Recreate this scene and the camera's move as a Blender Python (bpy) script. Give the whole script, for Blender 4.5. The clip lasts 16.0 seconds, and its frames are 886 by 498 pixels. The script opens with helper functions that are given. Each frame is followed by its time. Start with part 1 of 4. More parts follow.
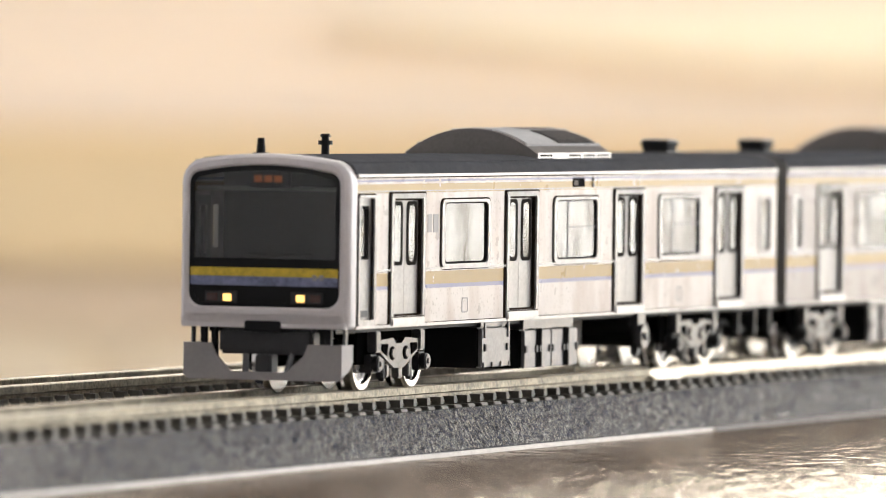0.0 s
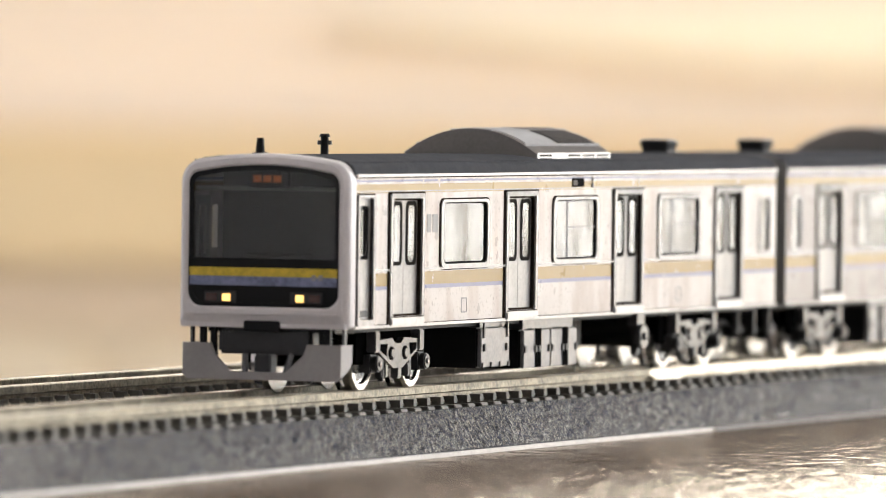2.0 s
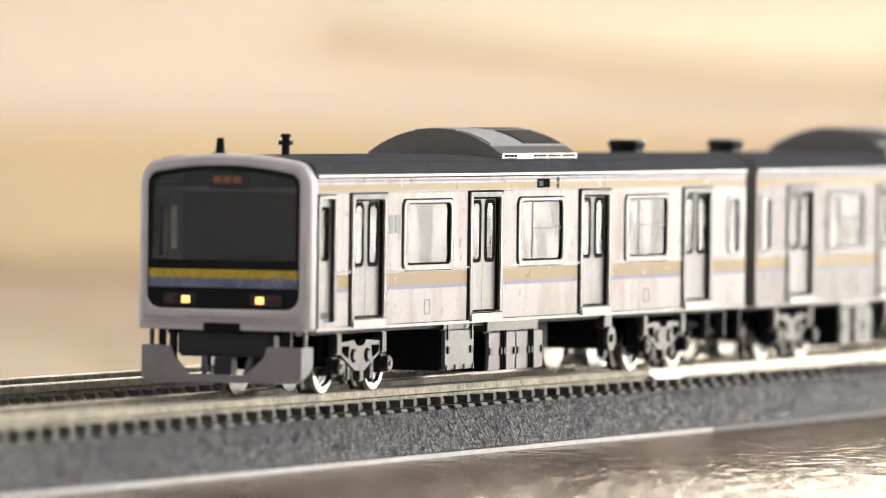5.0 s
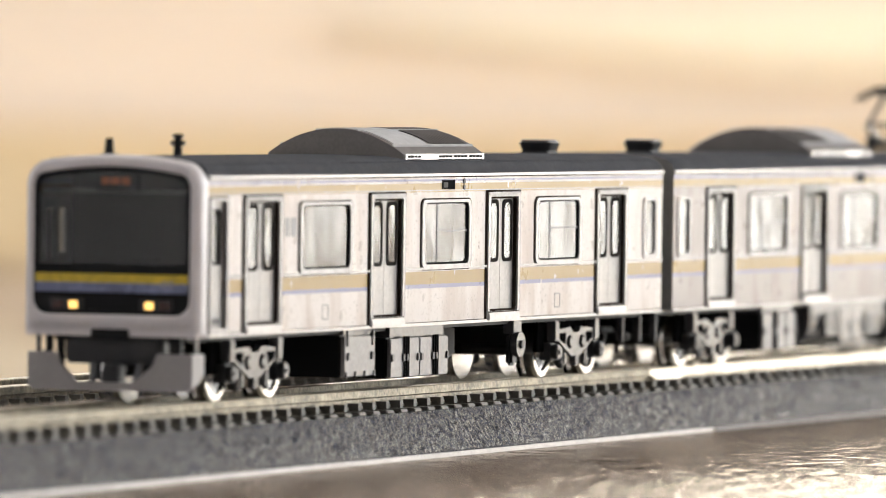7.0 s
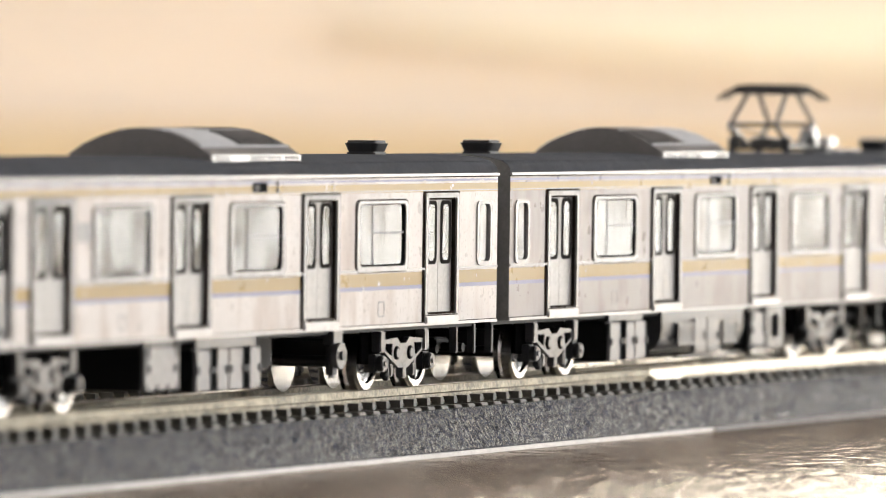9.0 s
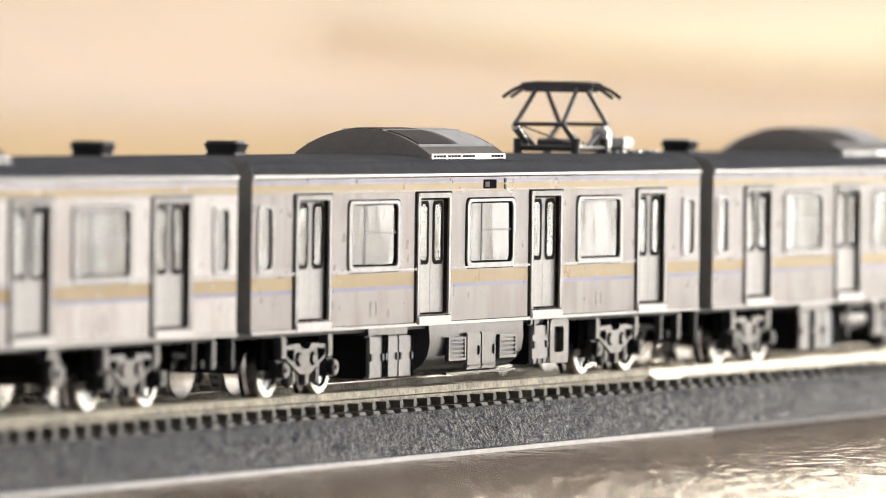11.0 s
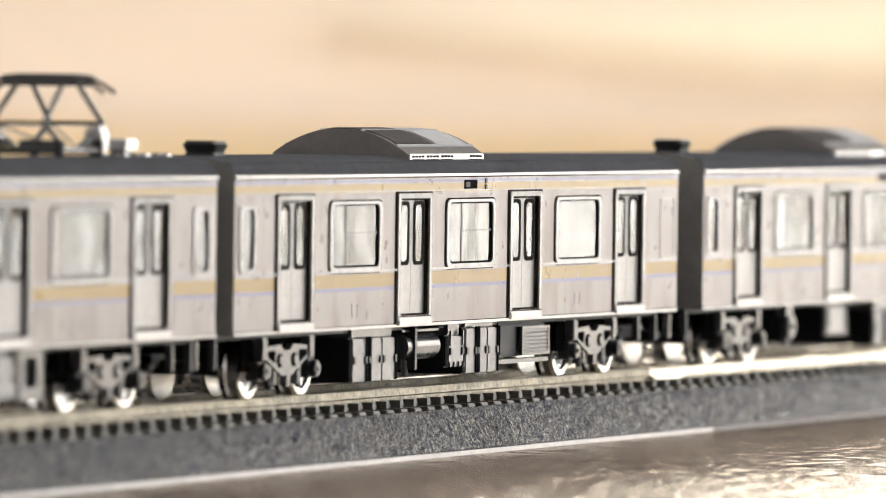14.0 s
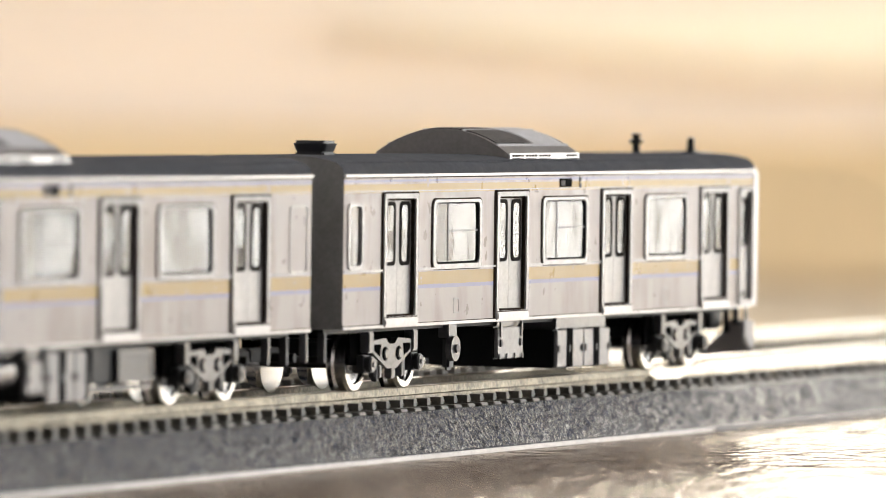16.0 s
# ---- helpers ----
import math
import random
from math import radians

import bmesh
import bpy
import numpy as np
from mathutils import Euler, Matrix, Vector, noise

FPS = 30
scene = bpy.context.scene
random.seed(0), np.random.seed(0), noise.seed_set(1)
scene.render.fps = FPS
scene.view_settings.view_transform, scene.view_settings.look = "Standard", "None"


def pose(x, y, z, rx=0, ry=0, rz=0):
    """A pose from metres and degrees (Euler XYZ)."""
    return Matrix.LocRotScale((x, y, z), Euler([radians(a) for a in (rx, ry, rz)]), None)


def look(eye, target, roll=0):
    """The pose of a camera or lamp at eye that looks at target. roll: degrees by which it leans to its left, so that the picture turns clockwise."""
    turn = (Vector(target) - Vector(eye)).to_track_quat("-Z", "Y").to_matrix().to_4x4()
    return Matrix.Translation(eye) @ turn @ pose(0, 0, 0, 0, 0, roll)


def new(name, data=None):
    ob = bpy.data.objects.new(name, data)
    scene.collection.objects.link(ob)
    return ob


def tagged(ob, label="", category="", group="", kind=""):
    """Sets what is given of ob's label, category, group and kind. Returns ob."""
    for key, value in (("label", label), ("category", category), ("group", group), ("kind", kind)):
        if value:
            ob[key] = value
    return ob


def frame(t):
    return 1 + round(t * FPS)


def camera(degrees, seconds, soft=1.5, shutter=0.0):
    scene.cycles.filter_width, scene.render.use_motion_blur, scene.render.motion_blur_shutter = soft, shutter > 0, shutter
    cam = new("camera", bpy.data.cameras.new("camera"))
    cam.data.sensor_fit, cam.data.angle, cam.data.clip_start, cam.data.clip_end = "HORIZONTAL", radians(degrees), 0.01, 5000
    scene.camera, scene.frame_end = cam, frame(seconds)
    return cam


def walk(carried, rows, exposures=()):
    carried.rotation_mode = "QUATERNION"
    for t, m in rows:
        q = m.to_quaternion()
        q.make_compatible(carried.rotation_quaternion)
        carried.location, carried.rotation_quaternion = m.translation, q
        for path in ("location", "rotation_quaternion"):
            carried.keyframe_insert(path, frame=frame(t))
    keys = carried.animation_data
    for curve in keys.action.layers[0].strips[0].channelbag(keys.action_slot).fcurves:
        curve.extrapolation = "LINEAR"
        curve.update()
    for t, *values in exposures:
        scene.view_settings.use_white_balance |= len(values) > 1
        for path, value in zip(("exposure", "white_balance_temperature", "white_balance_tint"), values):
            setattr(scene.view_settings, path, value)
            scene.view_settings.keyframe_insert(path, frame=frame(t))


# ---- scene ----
# A model train on its track, seen through a long lens. Lengths below are in millimetres, MM turns them into metres.
MM = 0.001
RAIL = 6.92          # height of the rail's top over the table
cam = camera(5.876, 16.0, 0.95)
cam.data.dof.use_dof = True
cam.data.dof.focus_distance = 0.912
cam.data.dof.aperture_fstop = 46
EYE = Vector((-0.81413, -0.33757, 0.03847))
VIEW = look(EYE, EYE + Vector((0.93135, 0.36363, -0.018867)), 0.755)
walk(cam, [(0.0, VIEW), (16.0, VIEW)])

# ---- light ----
world = bpy.data.worlds.new("sky")
scene.world = world
world.use_nodes = True
sky = world.node_tree.nodes.new("ShaderNodeTexSky")
sky.sky_type, sky.sun_disc, sky.sun_elevation, sky.sun_rotation = "NISHITA", False, radians(35), radians(120)
world.node_tree.links.new(sky.outputs[0], world.node_tree.nodes["Background"].inputs[0])
world.node_tree.nodes["Background"].inputs[1].default_value = 0.1
scene.view_settings.exposure = 0.55

ROOM = dict(x0=-2.2, x1=3.5, y0=-2.0, y1=2.2, z0=-0.72, z1=1.7)


def window_light(name, where, target, w, h, watts, colour):
    lamp = bpy.data.lights.new(name, "AREA")
    lamp.shape, lamp.size, lamp.size_y, lamp.energy, lamp.color = "RECTANGLE", w, h, watts, colour
    ob = new(name, lamp)
    ob.matrix_basis = look(where, target)
    return ob


# daylight in the three glazed openings
window_light("window_daylight_east", (3.47, 0.79, 0.985), (0, 0.79, 0.985), 0.88, 0.96, 19, (1.0, 0.94, 0.84))
window_light("door_daylight_east", (3.47, -0.78, 0.425), (0, -0.78, 0.425), 2.06, 2.09, 40, (0.97, 0.985, 1.0))
window_light("window_daylight_south", (2.45, -1.97, 0.60), (2.45, 0, 0.60), 1.6, 1.6, 48, (0.94, 0.975, 1.0))


# ---- materials ----
def mat(name, colour, rough=0.5, metal=0.0, spots=0.0, size=400.0, bump=0.0, fine=2500.0, glow=0.0, spec=0.5):
    """A plain coat with stains at one scale and grain at another."""
    m = bpy.data.materials.new(name)
    m.use_nodes = True
    t = m.node_tree
    b = t.nodes["Principled BSDF"]
    b.inputs["Base Color"].default_value = (*colour, 1)
    b.inputs["Roughness"].default_value, b.inputs["Metallic"].default_value = rough, metal
    b.inputs["Specular IOR Level"].default_value = spec
    if glow:
        b.inputs["Emission Color"].default_value = (*colour, 1)
        b.inputs["Emission Strength"].default_value = glow
    if spots or bump:
        co = t.nodes.new("ShaderNodeTexCoord")
        n1, n2 = t.nodes.new("ShaderNodeTexNoise"), t.nodes.new("ShaderNodeTexNoise")
        n1.inputs["Scale"].default_value, n1.inputs["Detail"].default_value = size, 5
        n2.inputs["Scale"].default_value, n2.inputs["Detail"].default_value = fine, 3
        for n in (n1, n2):
            t.links.new(co.outputs["Object"], n.inputs["Vector"])
        add = t.nodes.new("ShaderNodeMath")
        add.operation = "ADD"
        t.links.new(n1.outputs[0], add.inputs[0]), t.links.new(n2.outputs[0], add.inputs[1])
        ramp = t.nodes.new("ShaderNodeMapRange")
        ramp.inputs["From Min"].default_value, ramp.inputs["From Max"].default_value = 0.7, 1.3
        ramp.inputs["To Min"].default_value, ramp.inputs["To Max"].default_value = 1 - spots, 1 + spots * 0.6
        t.links.new(add.outputs[0], ramp.inputs[0])
        mul = t.nodes.new("ShaderNodeVectorMath")
        mul.operation = "SCALE"
        mul.inputs[0].default_value = colour
        t.links.new(ramp.outputs[0], mul.inputs["Scale"])
        t.links.new(mul.outputs[0], b.inputs["Base Color"])
        if bump:
            bp = t.nodes.new("ShaderNodeBump")
            bp.inputs["Distance"].default_value = 0.0003
            bp.inputs["Strength"].default_value = bump
            t.links.new(n2.outputs[0], bp.inputs["Height"])
            t.links.new(bp.outputs[0], b.inputs["Normal"])
    return m


def glass_mat(name, tint, gloss=0.02, ior=1.5, wave=0.0):
    m = bpy.data.materials.new(name)
    m.use_nodes = True
    t = m.node_tree
    t.nodes.remove(t.nodes["Principled BSDF"])
    tr, gl, fr, mx = (t.nodes.new(n) for n in ("ShaderNodeBsdfTransparent", "ShaderNodeBsdfGlossy", "ShaderNodeFresnel", "ShaderNodeMixShader"))
    tr.inputs[0].default_value = (*tint, 1)
    gl.inputs["Roughness"].default_value = gloss
    fr.inputs[0].default_value = ior
    co, n, bp = (t.nodes.new(k) for k in ("ShaderNodeTexCoord", "ShaderNodeTexNoise", "ShaderNodeBump"))
    info, shift = t.nodes.new("ShaderNodeObjectInfo"), t.nodes.new("ShaderNodeVectorMath")
    t.links.new(co.outputs["Object"], shift.inputs[0]), t.links.new(info.outputs["Random"], shift.inputs[1])
    n.inputs["Scale"].default_value, n.inputs["Detail"].default_value = 65, 2
    bp.inputs["Distance"].default_value, bp.inputs["Strength"].default_value = 0.002, wave
    t.links.new(shift.outputs[0], n.inputs["Vector"]), t.links.new(n.outputs[0], bp.inputs["Height"])
    t.links.new(bp.outputs[0], gl.inputs["Normal"])
    t.links.new(fr.outputs[0], mx.inputs[0]), t.links.new(tr.outputs[0], mx.inputs[1]), t.links.new(gl.outputs[0], mx.inputs[2])
    t.links.new(mx.outputs[0], t.nodes["Material Output"].inputs["Surface"])
    return m


def body_mat(name, light, stain):
    """Silver coat with ochre and blue bands at fixed heights over the rail, worn and stained."""
    m = bpy.data.materials.new(name)
    m.use_nodes = True
    t = m.node_tree
    b = t.nodes["Principled BSDF"]
    N, L = t.nodes.new, t.links.new

    def op(kind, a, c):
        n = N("ShaderNodeMath")
        n.operation = kind
        for i, x in enumerate((a, c)):
            if isinstance(x, (int, float)):
                n.inputs[i].default_value = x
            else:
                L(x, n.inputs[i])
        return n.outputs[0]

    co = N("ShaderNodeTexCoord")
    sep = N("ShaderNodeSeparateXYZ")
    L(co.outputs["Object"], sep.inputs[0])
    z = sep.outputs[2]

    def noise_of(scale, stretch=(1, 1, 1), detail=4):
        mp = N("ShaderNodeMapping")
        mp.inputs["Scale"].default_value = stretch
        L(co.outputs["Object"], mp.inputs[0])
        n = N("ShaderNodeTexNoise")
        n.inputs["Scale"].default_value, n.inputs["Detail"].default_value = scale, detail
        L(mp.outputs[0], n.inputs["Vector"])
        return n.outputs[0]

    edge = noise_of(1500, detail=5)
    zz = op("ADD", z, op("MULTIPLY", op("SUBTRACT", edge, 0.5), 0.0002))

    def band(lo, hi):
        return op("MULTIPLY", op("GREATER_THAN", zz, lo * MM), op("LESS_THAN", zz, hi * MM))

    ochre = op("ADD", band(10.9, 12.25), band(20.5, 21.4))
    blue = op("ADD", band(10.5, 10.9), band(21.62, 21.85))
    wear = op("GREATER_THAN", noise_of(700, detail=6), 0.30)

    def mix(fac, a, c):
        n = N("ShaderNodeMix")
        n.data_type = "RGBA"
        L(fac, n.inputs[0])
        for i, x in ((6, a), (7, c)):
            if isinstance(x, tuple):
                n.inputs[i].default_value = (*x, 1)
            else:
                L(x, n.inputs[i])
        return n.outputs[2]

    streak = N("ShaderNodeMapRange")
    L(noise_of(260, (1, 1, 0.25)), streak.inputs[0])
    streak.inputs["From Min"].default_value, streak.inputs["From Max"].default_value = 0.45, 0.75
    base = mix(streak.outputs[0], light, stain)
    speck = N("ShaderNodeMapRange")
    L(noise_of(2600, detail=2), speck.inputs[0])
    speck.inputs["From Min"].default_value, speck.inputs["From Max"].default_value = 0.58, 0.74
    speck.inputs["To Max"].default_value = 0.6
    base = mix(speck.outputs[0], base, (0.30, 0.26, 0.23))
    base = mix(op("MULTIPLY", ochre, wear), base, (0.33, 0.21, 0.048))
    base = mix(op("MULTIPLY", blue, wear), base, (0.21, 0.21, 0.34))
    L(base, b.inputs["Base Color"])
    b.inputs["Metallic"].default_value = 0.08
    b.inputs["Specular IOR Level"].default_value = 0.3
    rg = N("ShaderNodeMapRange")
    L(noise_of(500), rg.inputs[0])
    rg.inputs["To Min"].default_value, rg.inputs["To Max"].default_value = 0.2, 0.42
    L(rg.outputs[0], b.inputs["Roughness"])
    bp = N("ShaderNodeBump")
    bp.inputs["Distance"].default_value, bp.inputs["Strength"].default_value = 0.0002, 0.03
    L(noise_of(900), bp.inputs["Height"]), L(bp.outputs[0], b.inputs["Normal"])
    return m


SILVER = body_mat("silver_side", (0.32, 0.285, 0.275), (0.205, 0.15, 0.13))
# lighter silver and stain for the leading car's sides
SILVER_PALE = body_mat("silver_side_pale", (0.62, 0.575, 0.55), (0.40, 0.31, 0.265))
DOOR = mat("silver_door", (0.40, 0.385, 0.37), 0.3, 0.1, 0.18, 500, 0.05)
TRIM = mat("bright_trim", (0.45, 0.435, 0.43), 0.22, 0.12, 0.25, 700)
# trim for sills and outer mouldings, lightened to carry their white highlights
HIGHLIGHT_TRIM = mat("highlight_trim", (0.60, 0.585, 0.58), 0.2, 0.2, 0.15, 700)
GROOVE = mat("dark_joint", (0.028, 0.02, 0.016), 0.7, 0, 0.5, 600, spec=0.0)
RUBBER = mat("window_rubber", (0.018, 0.018, 0.018), 0.6, spec=0.0)
MATT = mat("matt_black", (0.006, 0.006, 0.006), 0.9, 0.0, 0.2, 500, spec=0.0)
ROOF = mat("roof_grey", (0.105, 0.108, 0.117), 0.5, 0.0, 0.15, 300, 0.06, spec=0.0)
UNIT = mat("unit_grey", (0.25, 0.235, 0.225), 0.45, 0.0, 0.12, 400, 0.05, spec=0.0)
PLATE = mat("unit_cover_grey", (0.55, 0.55, 0.553), 0.4, 0.0, 0.12, 600, 0.04, spec=0.0)
UNIT_LIGHT = mat("unit_light_grey", (0.62, 0.62, 0.62), 0.22, 0.4, 0.15, 700)
MASK = mat("cab_mask_grey", (0.74, 0.705, 0.71), 0.38, 0.1, 0.06, 500)
BLACK = mat("black_plastic", (0.008, 0.008, 0.009), 0.5, 0.0, 0.2, 500, spec=0.2)
DULL = mat("dull_dark_grey", (0.025, 0.025, 0.027), 0.5, 0.0, 0.2, 500, 0.05)
END = mat("end_dark_grey", (0.22, 0.215, 0.205), 0.5, 0.0, 0.2, 300, 0.05)
GEAR = mat("grey_plastic_gear", (0.10, 0.10, 0.106), 0.2, 0.0, 0.18, 600, 0.04, spec=0.8)
CASE = mat("cabinet_pale_grey", (0.22, 0.22, 0.23), 0.25, 0.0, 0.15, 600, 0.03, spec=0.7)
SKIRT = mat("skirt_grey", (0.36, 0.345, 0.34), 0.45, 0.0, 0.08, 400)
WHEEL = mat("wheel_steel", (0.75, 0.74, 0.72), 0.22, 1.0, 0.1, 900)
TYRE = mat("wheel_dark", (0.02, 0.02, 0.02), 0.4, 0.3)
OCHRE = mat("plate_yellow", (0.66, 0.48, 0.04), 0.35, 0, 0.3, 500)
BLUE = mat("plate_blue", (0.20, 0.225, 0.36), 0.35, 0, 0.45, 500)
LOGO = mat("mark_grey", (0.28, 0.27, 0.27), 0.4)
LAMP_ON = mat("lamp_lit", (1.0, 0.60, 0.17), 0.3, glow=1.35)
LAMP_OFF = mat("lamp_red_off", (0.06, 0.02, 0.015), 0.2)
LED = mat("display_orange", (1.0, 0.22, 0.05), 0.5, glow=0.07)
GLASS = glass_mat("clear_pane", (0.82, 0.84, 0.82), 0.1, 1.75, 0.22)
TINT = glass_mat("tinted_windscreen", (0.68, 0.70, 0.69))
INSIDE = mat("interior_grey", (0.38, 0.37, 0.36), 0.6)
SEAT = mat("interior_seat", (0.25, 0.22, 0.20), 0.7)
COPPER = mat("copper_contact", (0.72, 0.42, 0.24), 0.3, 1.0)
PANTO = mat("pantograph_grey", (0.06, 0.06, 0.06), 0.35, 0.5)
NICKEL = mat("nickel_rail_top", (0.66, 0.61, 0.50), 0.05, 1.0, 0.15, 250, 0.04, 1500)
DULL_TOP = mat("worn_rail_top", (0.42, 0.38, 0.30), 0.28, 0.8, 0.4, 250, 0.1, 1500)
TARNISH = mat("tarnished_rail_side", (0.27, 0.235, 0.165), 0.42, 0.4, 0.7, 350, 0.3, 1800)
# same rail side, its metal lightened to carry the daylight's glare
GLARE_RAIL = mat("glare_rail_side", (0.74, 0.70, 0.62), 0.2, 1.0, 0.3, 350, 0.15, 1800)
TIE = mat("sleeper_plastic", (0.125, 0.116, 0.10), 0.5, 0.0, 0.2, 700, 0.1)
BALLAST = None


# ---- mesh helpers, in millimetres ----
def box(bm, x0, x1, y0, y1, z0, z1, bev=0.0):
    c = [(x, y, z) for x in (x0, x1) for y in (y0, y1) for z in (z0, z1)]
    v = [bm.verts.new([a * MM for a in p]) for p in c]
    f = [bm.faces.new([v[i] for i in q]) for q in ((0, 1, 3, 2), (4, 6, 7, 5), (0, 4, 5, 1), (2, 3, 7, 6), (0, 2, 6, 4), (1, 5, 7, 3))]
    if bev:
        bmesh.ops.bevel(bm, geom=list({e for q in f for e in q.edges}), offset=bev * MM, segments=2, affect="EDGES", clamp_overlap=True)
    return bm


def prism(bm, pts, a0, a1, axis="x"):
    """A closed outline pushed along an axis: for x the points are (y, z), for y they are (x, z), for z (x, y)."""
    def place(p, a):
        q = {"x": (a, p[0], p[1]), "y": (p[0], a, p[1]), "z": (p[0], p[1], a)}[axis]
        return bm.verts.new([c * MM for c in q])
    A, B = [place(p, a0) for p in pts], [place(p, a1) for p in pts]
    n = len(pts)
    fs = [bm.faces.new(A), bm.faces.new(B[::-1])]
    for i in range(n):
        fs.append(bm.faces.new((A[i], B[i], B[(i + 1) % n], A[(i + 1) % n])))
    bmesh.ops.recalc_face_normals(bm, faces=fs)
    return bm


def tube(bm, p, q, r0, r1=None, seg=16):
    """A round bar from p to q."""
    r1 = r0 if r1 is None else r1
    p, q = Vector(p) * MM, Vector(q) * MM
    m = Matrix.Translation((p + q) / 2) @ (q - p).to_track_quat("Z", "Y").to_matrix().to_4x4()
    bmesh.ops.create_cone(bm, cap_ends=True, segments=seg, radius1=r0 * MM, radius2=r1 * MM, depth=(q - p).length, matrix=m)
    return bm


def rounded(x0, x1, z0, z1, r, n=4):
    out = []
    for cx, cz, a0 in ((x1 - r, z1 - r, 0), (x0 + r, z1 - r, 90), (x0 + r, z0 + r, 180), (x1 - r, z0 + r, 270)):
        for i in range(n + 1):
            a = radians(a0 + 90 * i / n)
            out.append((cx + r * math.cos(a), cz + r * math.sin(a)))
    return out


def ring(bm, outer, inner, a0, a1, axis="y"):
    """A flat frame between two outlines of as many points, from depth a0 to a1."""
    def place(p, a):
        q = {"x": (a, p[0], p[1]), "y": (p[0], a, p[1])}[axis]
        return bm.verts.new([c * MM for c in q])
    n = len(outer)
    o0, o1 = [place(p, a0) for p in outer], [place(p, a1) for p in outer]
    i0, i1 = [place(p, a0) for p in inner], [place(p, a1) for p in inner]
    fs = []
    for i in range(n):
        j = (i + 1) % n
        for a, b in ((o0, o1), (i0, i1), (o0, i0), (o1, i1)):
            fs.append(bm.faces.new((a[i], a[j], b[j], b[i])))
    bmesh.ops.recalc_face_normals(bm, faces=fs)
    return bm


def mesh_of(bm, name, material, smooth=False):
    me = bpy.data.meshes.new(name)
    bm.to_mesh(me)
    bm.free()
    me.materials.append(material)
    if smooth:
        for p in me.polygons:
            p.use_smooth = True
        me.set_sharp_from_angle(angle=radians(35))
    return me


def part(name, bm, material, parent=None, label="", smooth=False, at=None):
    """Links a bmesh as one mesh object under a thing or a part."""
    ob = new(name, mesh_of(bm, name, material, smooth) if isinstance(bm, bmesh.types.BMesh) else bm)
    ob.parent = parent
    if at is not None:
        ob.matrix_basis = at
    if label:
        ob["label"] = label
    return ob


def thing(name, label, category, group="", kind="", at=None):
    ob = tagged(new(name), label, category, group, kind)
    if at is not None:
        ob.matrix_basis = at
    return ob


def B():
    return bmesh.new()


def move(x=0, y=0, z=0, rz=0):
    return pose(x * MM, y * MM, z * MM, 0, 0, rz)


# ---- the room ----
def wall_mat(name, colour, rough):
    return mat(name, colour, rough, 0, 0.07, 3.0, 0.15, 60)


def streaked(name, light, dark, rough, stretch, size):
    """Boards with long level streaks of grain."""
    m = mat(name, light, rough)
    t = m.node_tree
    co, mp, n, r = (t.nodes.new(k) for k in ("ShaderNodeTexCoord", "ShaderNodeMapping", "ShaderNodeTexNoise", "ShaderNodeValToRGB"))
    mp.inputs["Scale"].default_value = stretch
    n.inputs["Scale"].default_value, n.inputs["Detail"].default_value = size, 4
    r.color_ramp.elements[0].position, r.color_ramp.elements[0].color = 0.36, (*dark, 1)
    r.color_ramp.elements[1].position, r.color_ramp.elements[1].color = 0.62, (*light, 1)
    t.links.new(co.outputs["Object"], mp.inputs[0]), t.links.new(mp.outputs[0], n.inputs["Vector"])
    t.links.new(n.outputs[0], r.inputs[0]), t.links.new(r.outputs[0], t.nodes["Principled BSDF"].inputs["Base Color"])
    return m


PLASTER = streaked("warm_wall_boards", (0.96, 0.862, 0.76), (0.87, 0.77, 0.665), 0.8, (1, 0.06, 1), 14)
HONEY = streaked("honey_wood", (0.93, 0.73, 0.43), (0.84, 0.64, 0.36), 0.5, (1, 0.08, 1), 16)
# paler than the wall: the colour of a bright streak of glare on it
WALL_GLARE = wall_mat("pale_glare_paint", (0.98, 0.93, 0.79), 0.6)
CEIL = wall_mat("white_ceiling", (0.8, 0.8, 0.82), 0.8)
WHITE = wall_mat("cool_white_plaster", (0.78, 0.78, 0.82), 0.8)
WOODY = wall_mat("pale_wood_panel", (0.92, 0.79, 0.58), 0.5)
BROWN = wall_mat("brown_wood_panel", (0.82, 0.66, 0.47), 0.5)
FLOOR = mat("floor_wood", (0.30, 0.25, 0.21), 0.4, 0, 0.2, 4, 0.1, 40)


def slab(name, x0, x1, y0, y1, z0, z1, material, label, category="wall"):
    bm = box(B(), x0 * 1000, x1 * 1000, y0 * 1000, y1 * 1000, z0 * 1000, z1 * 1000)
    return tagged(new(name, mesh_of(bm, name, material)), label, category, kind="structure")


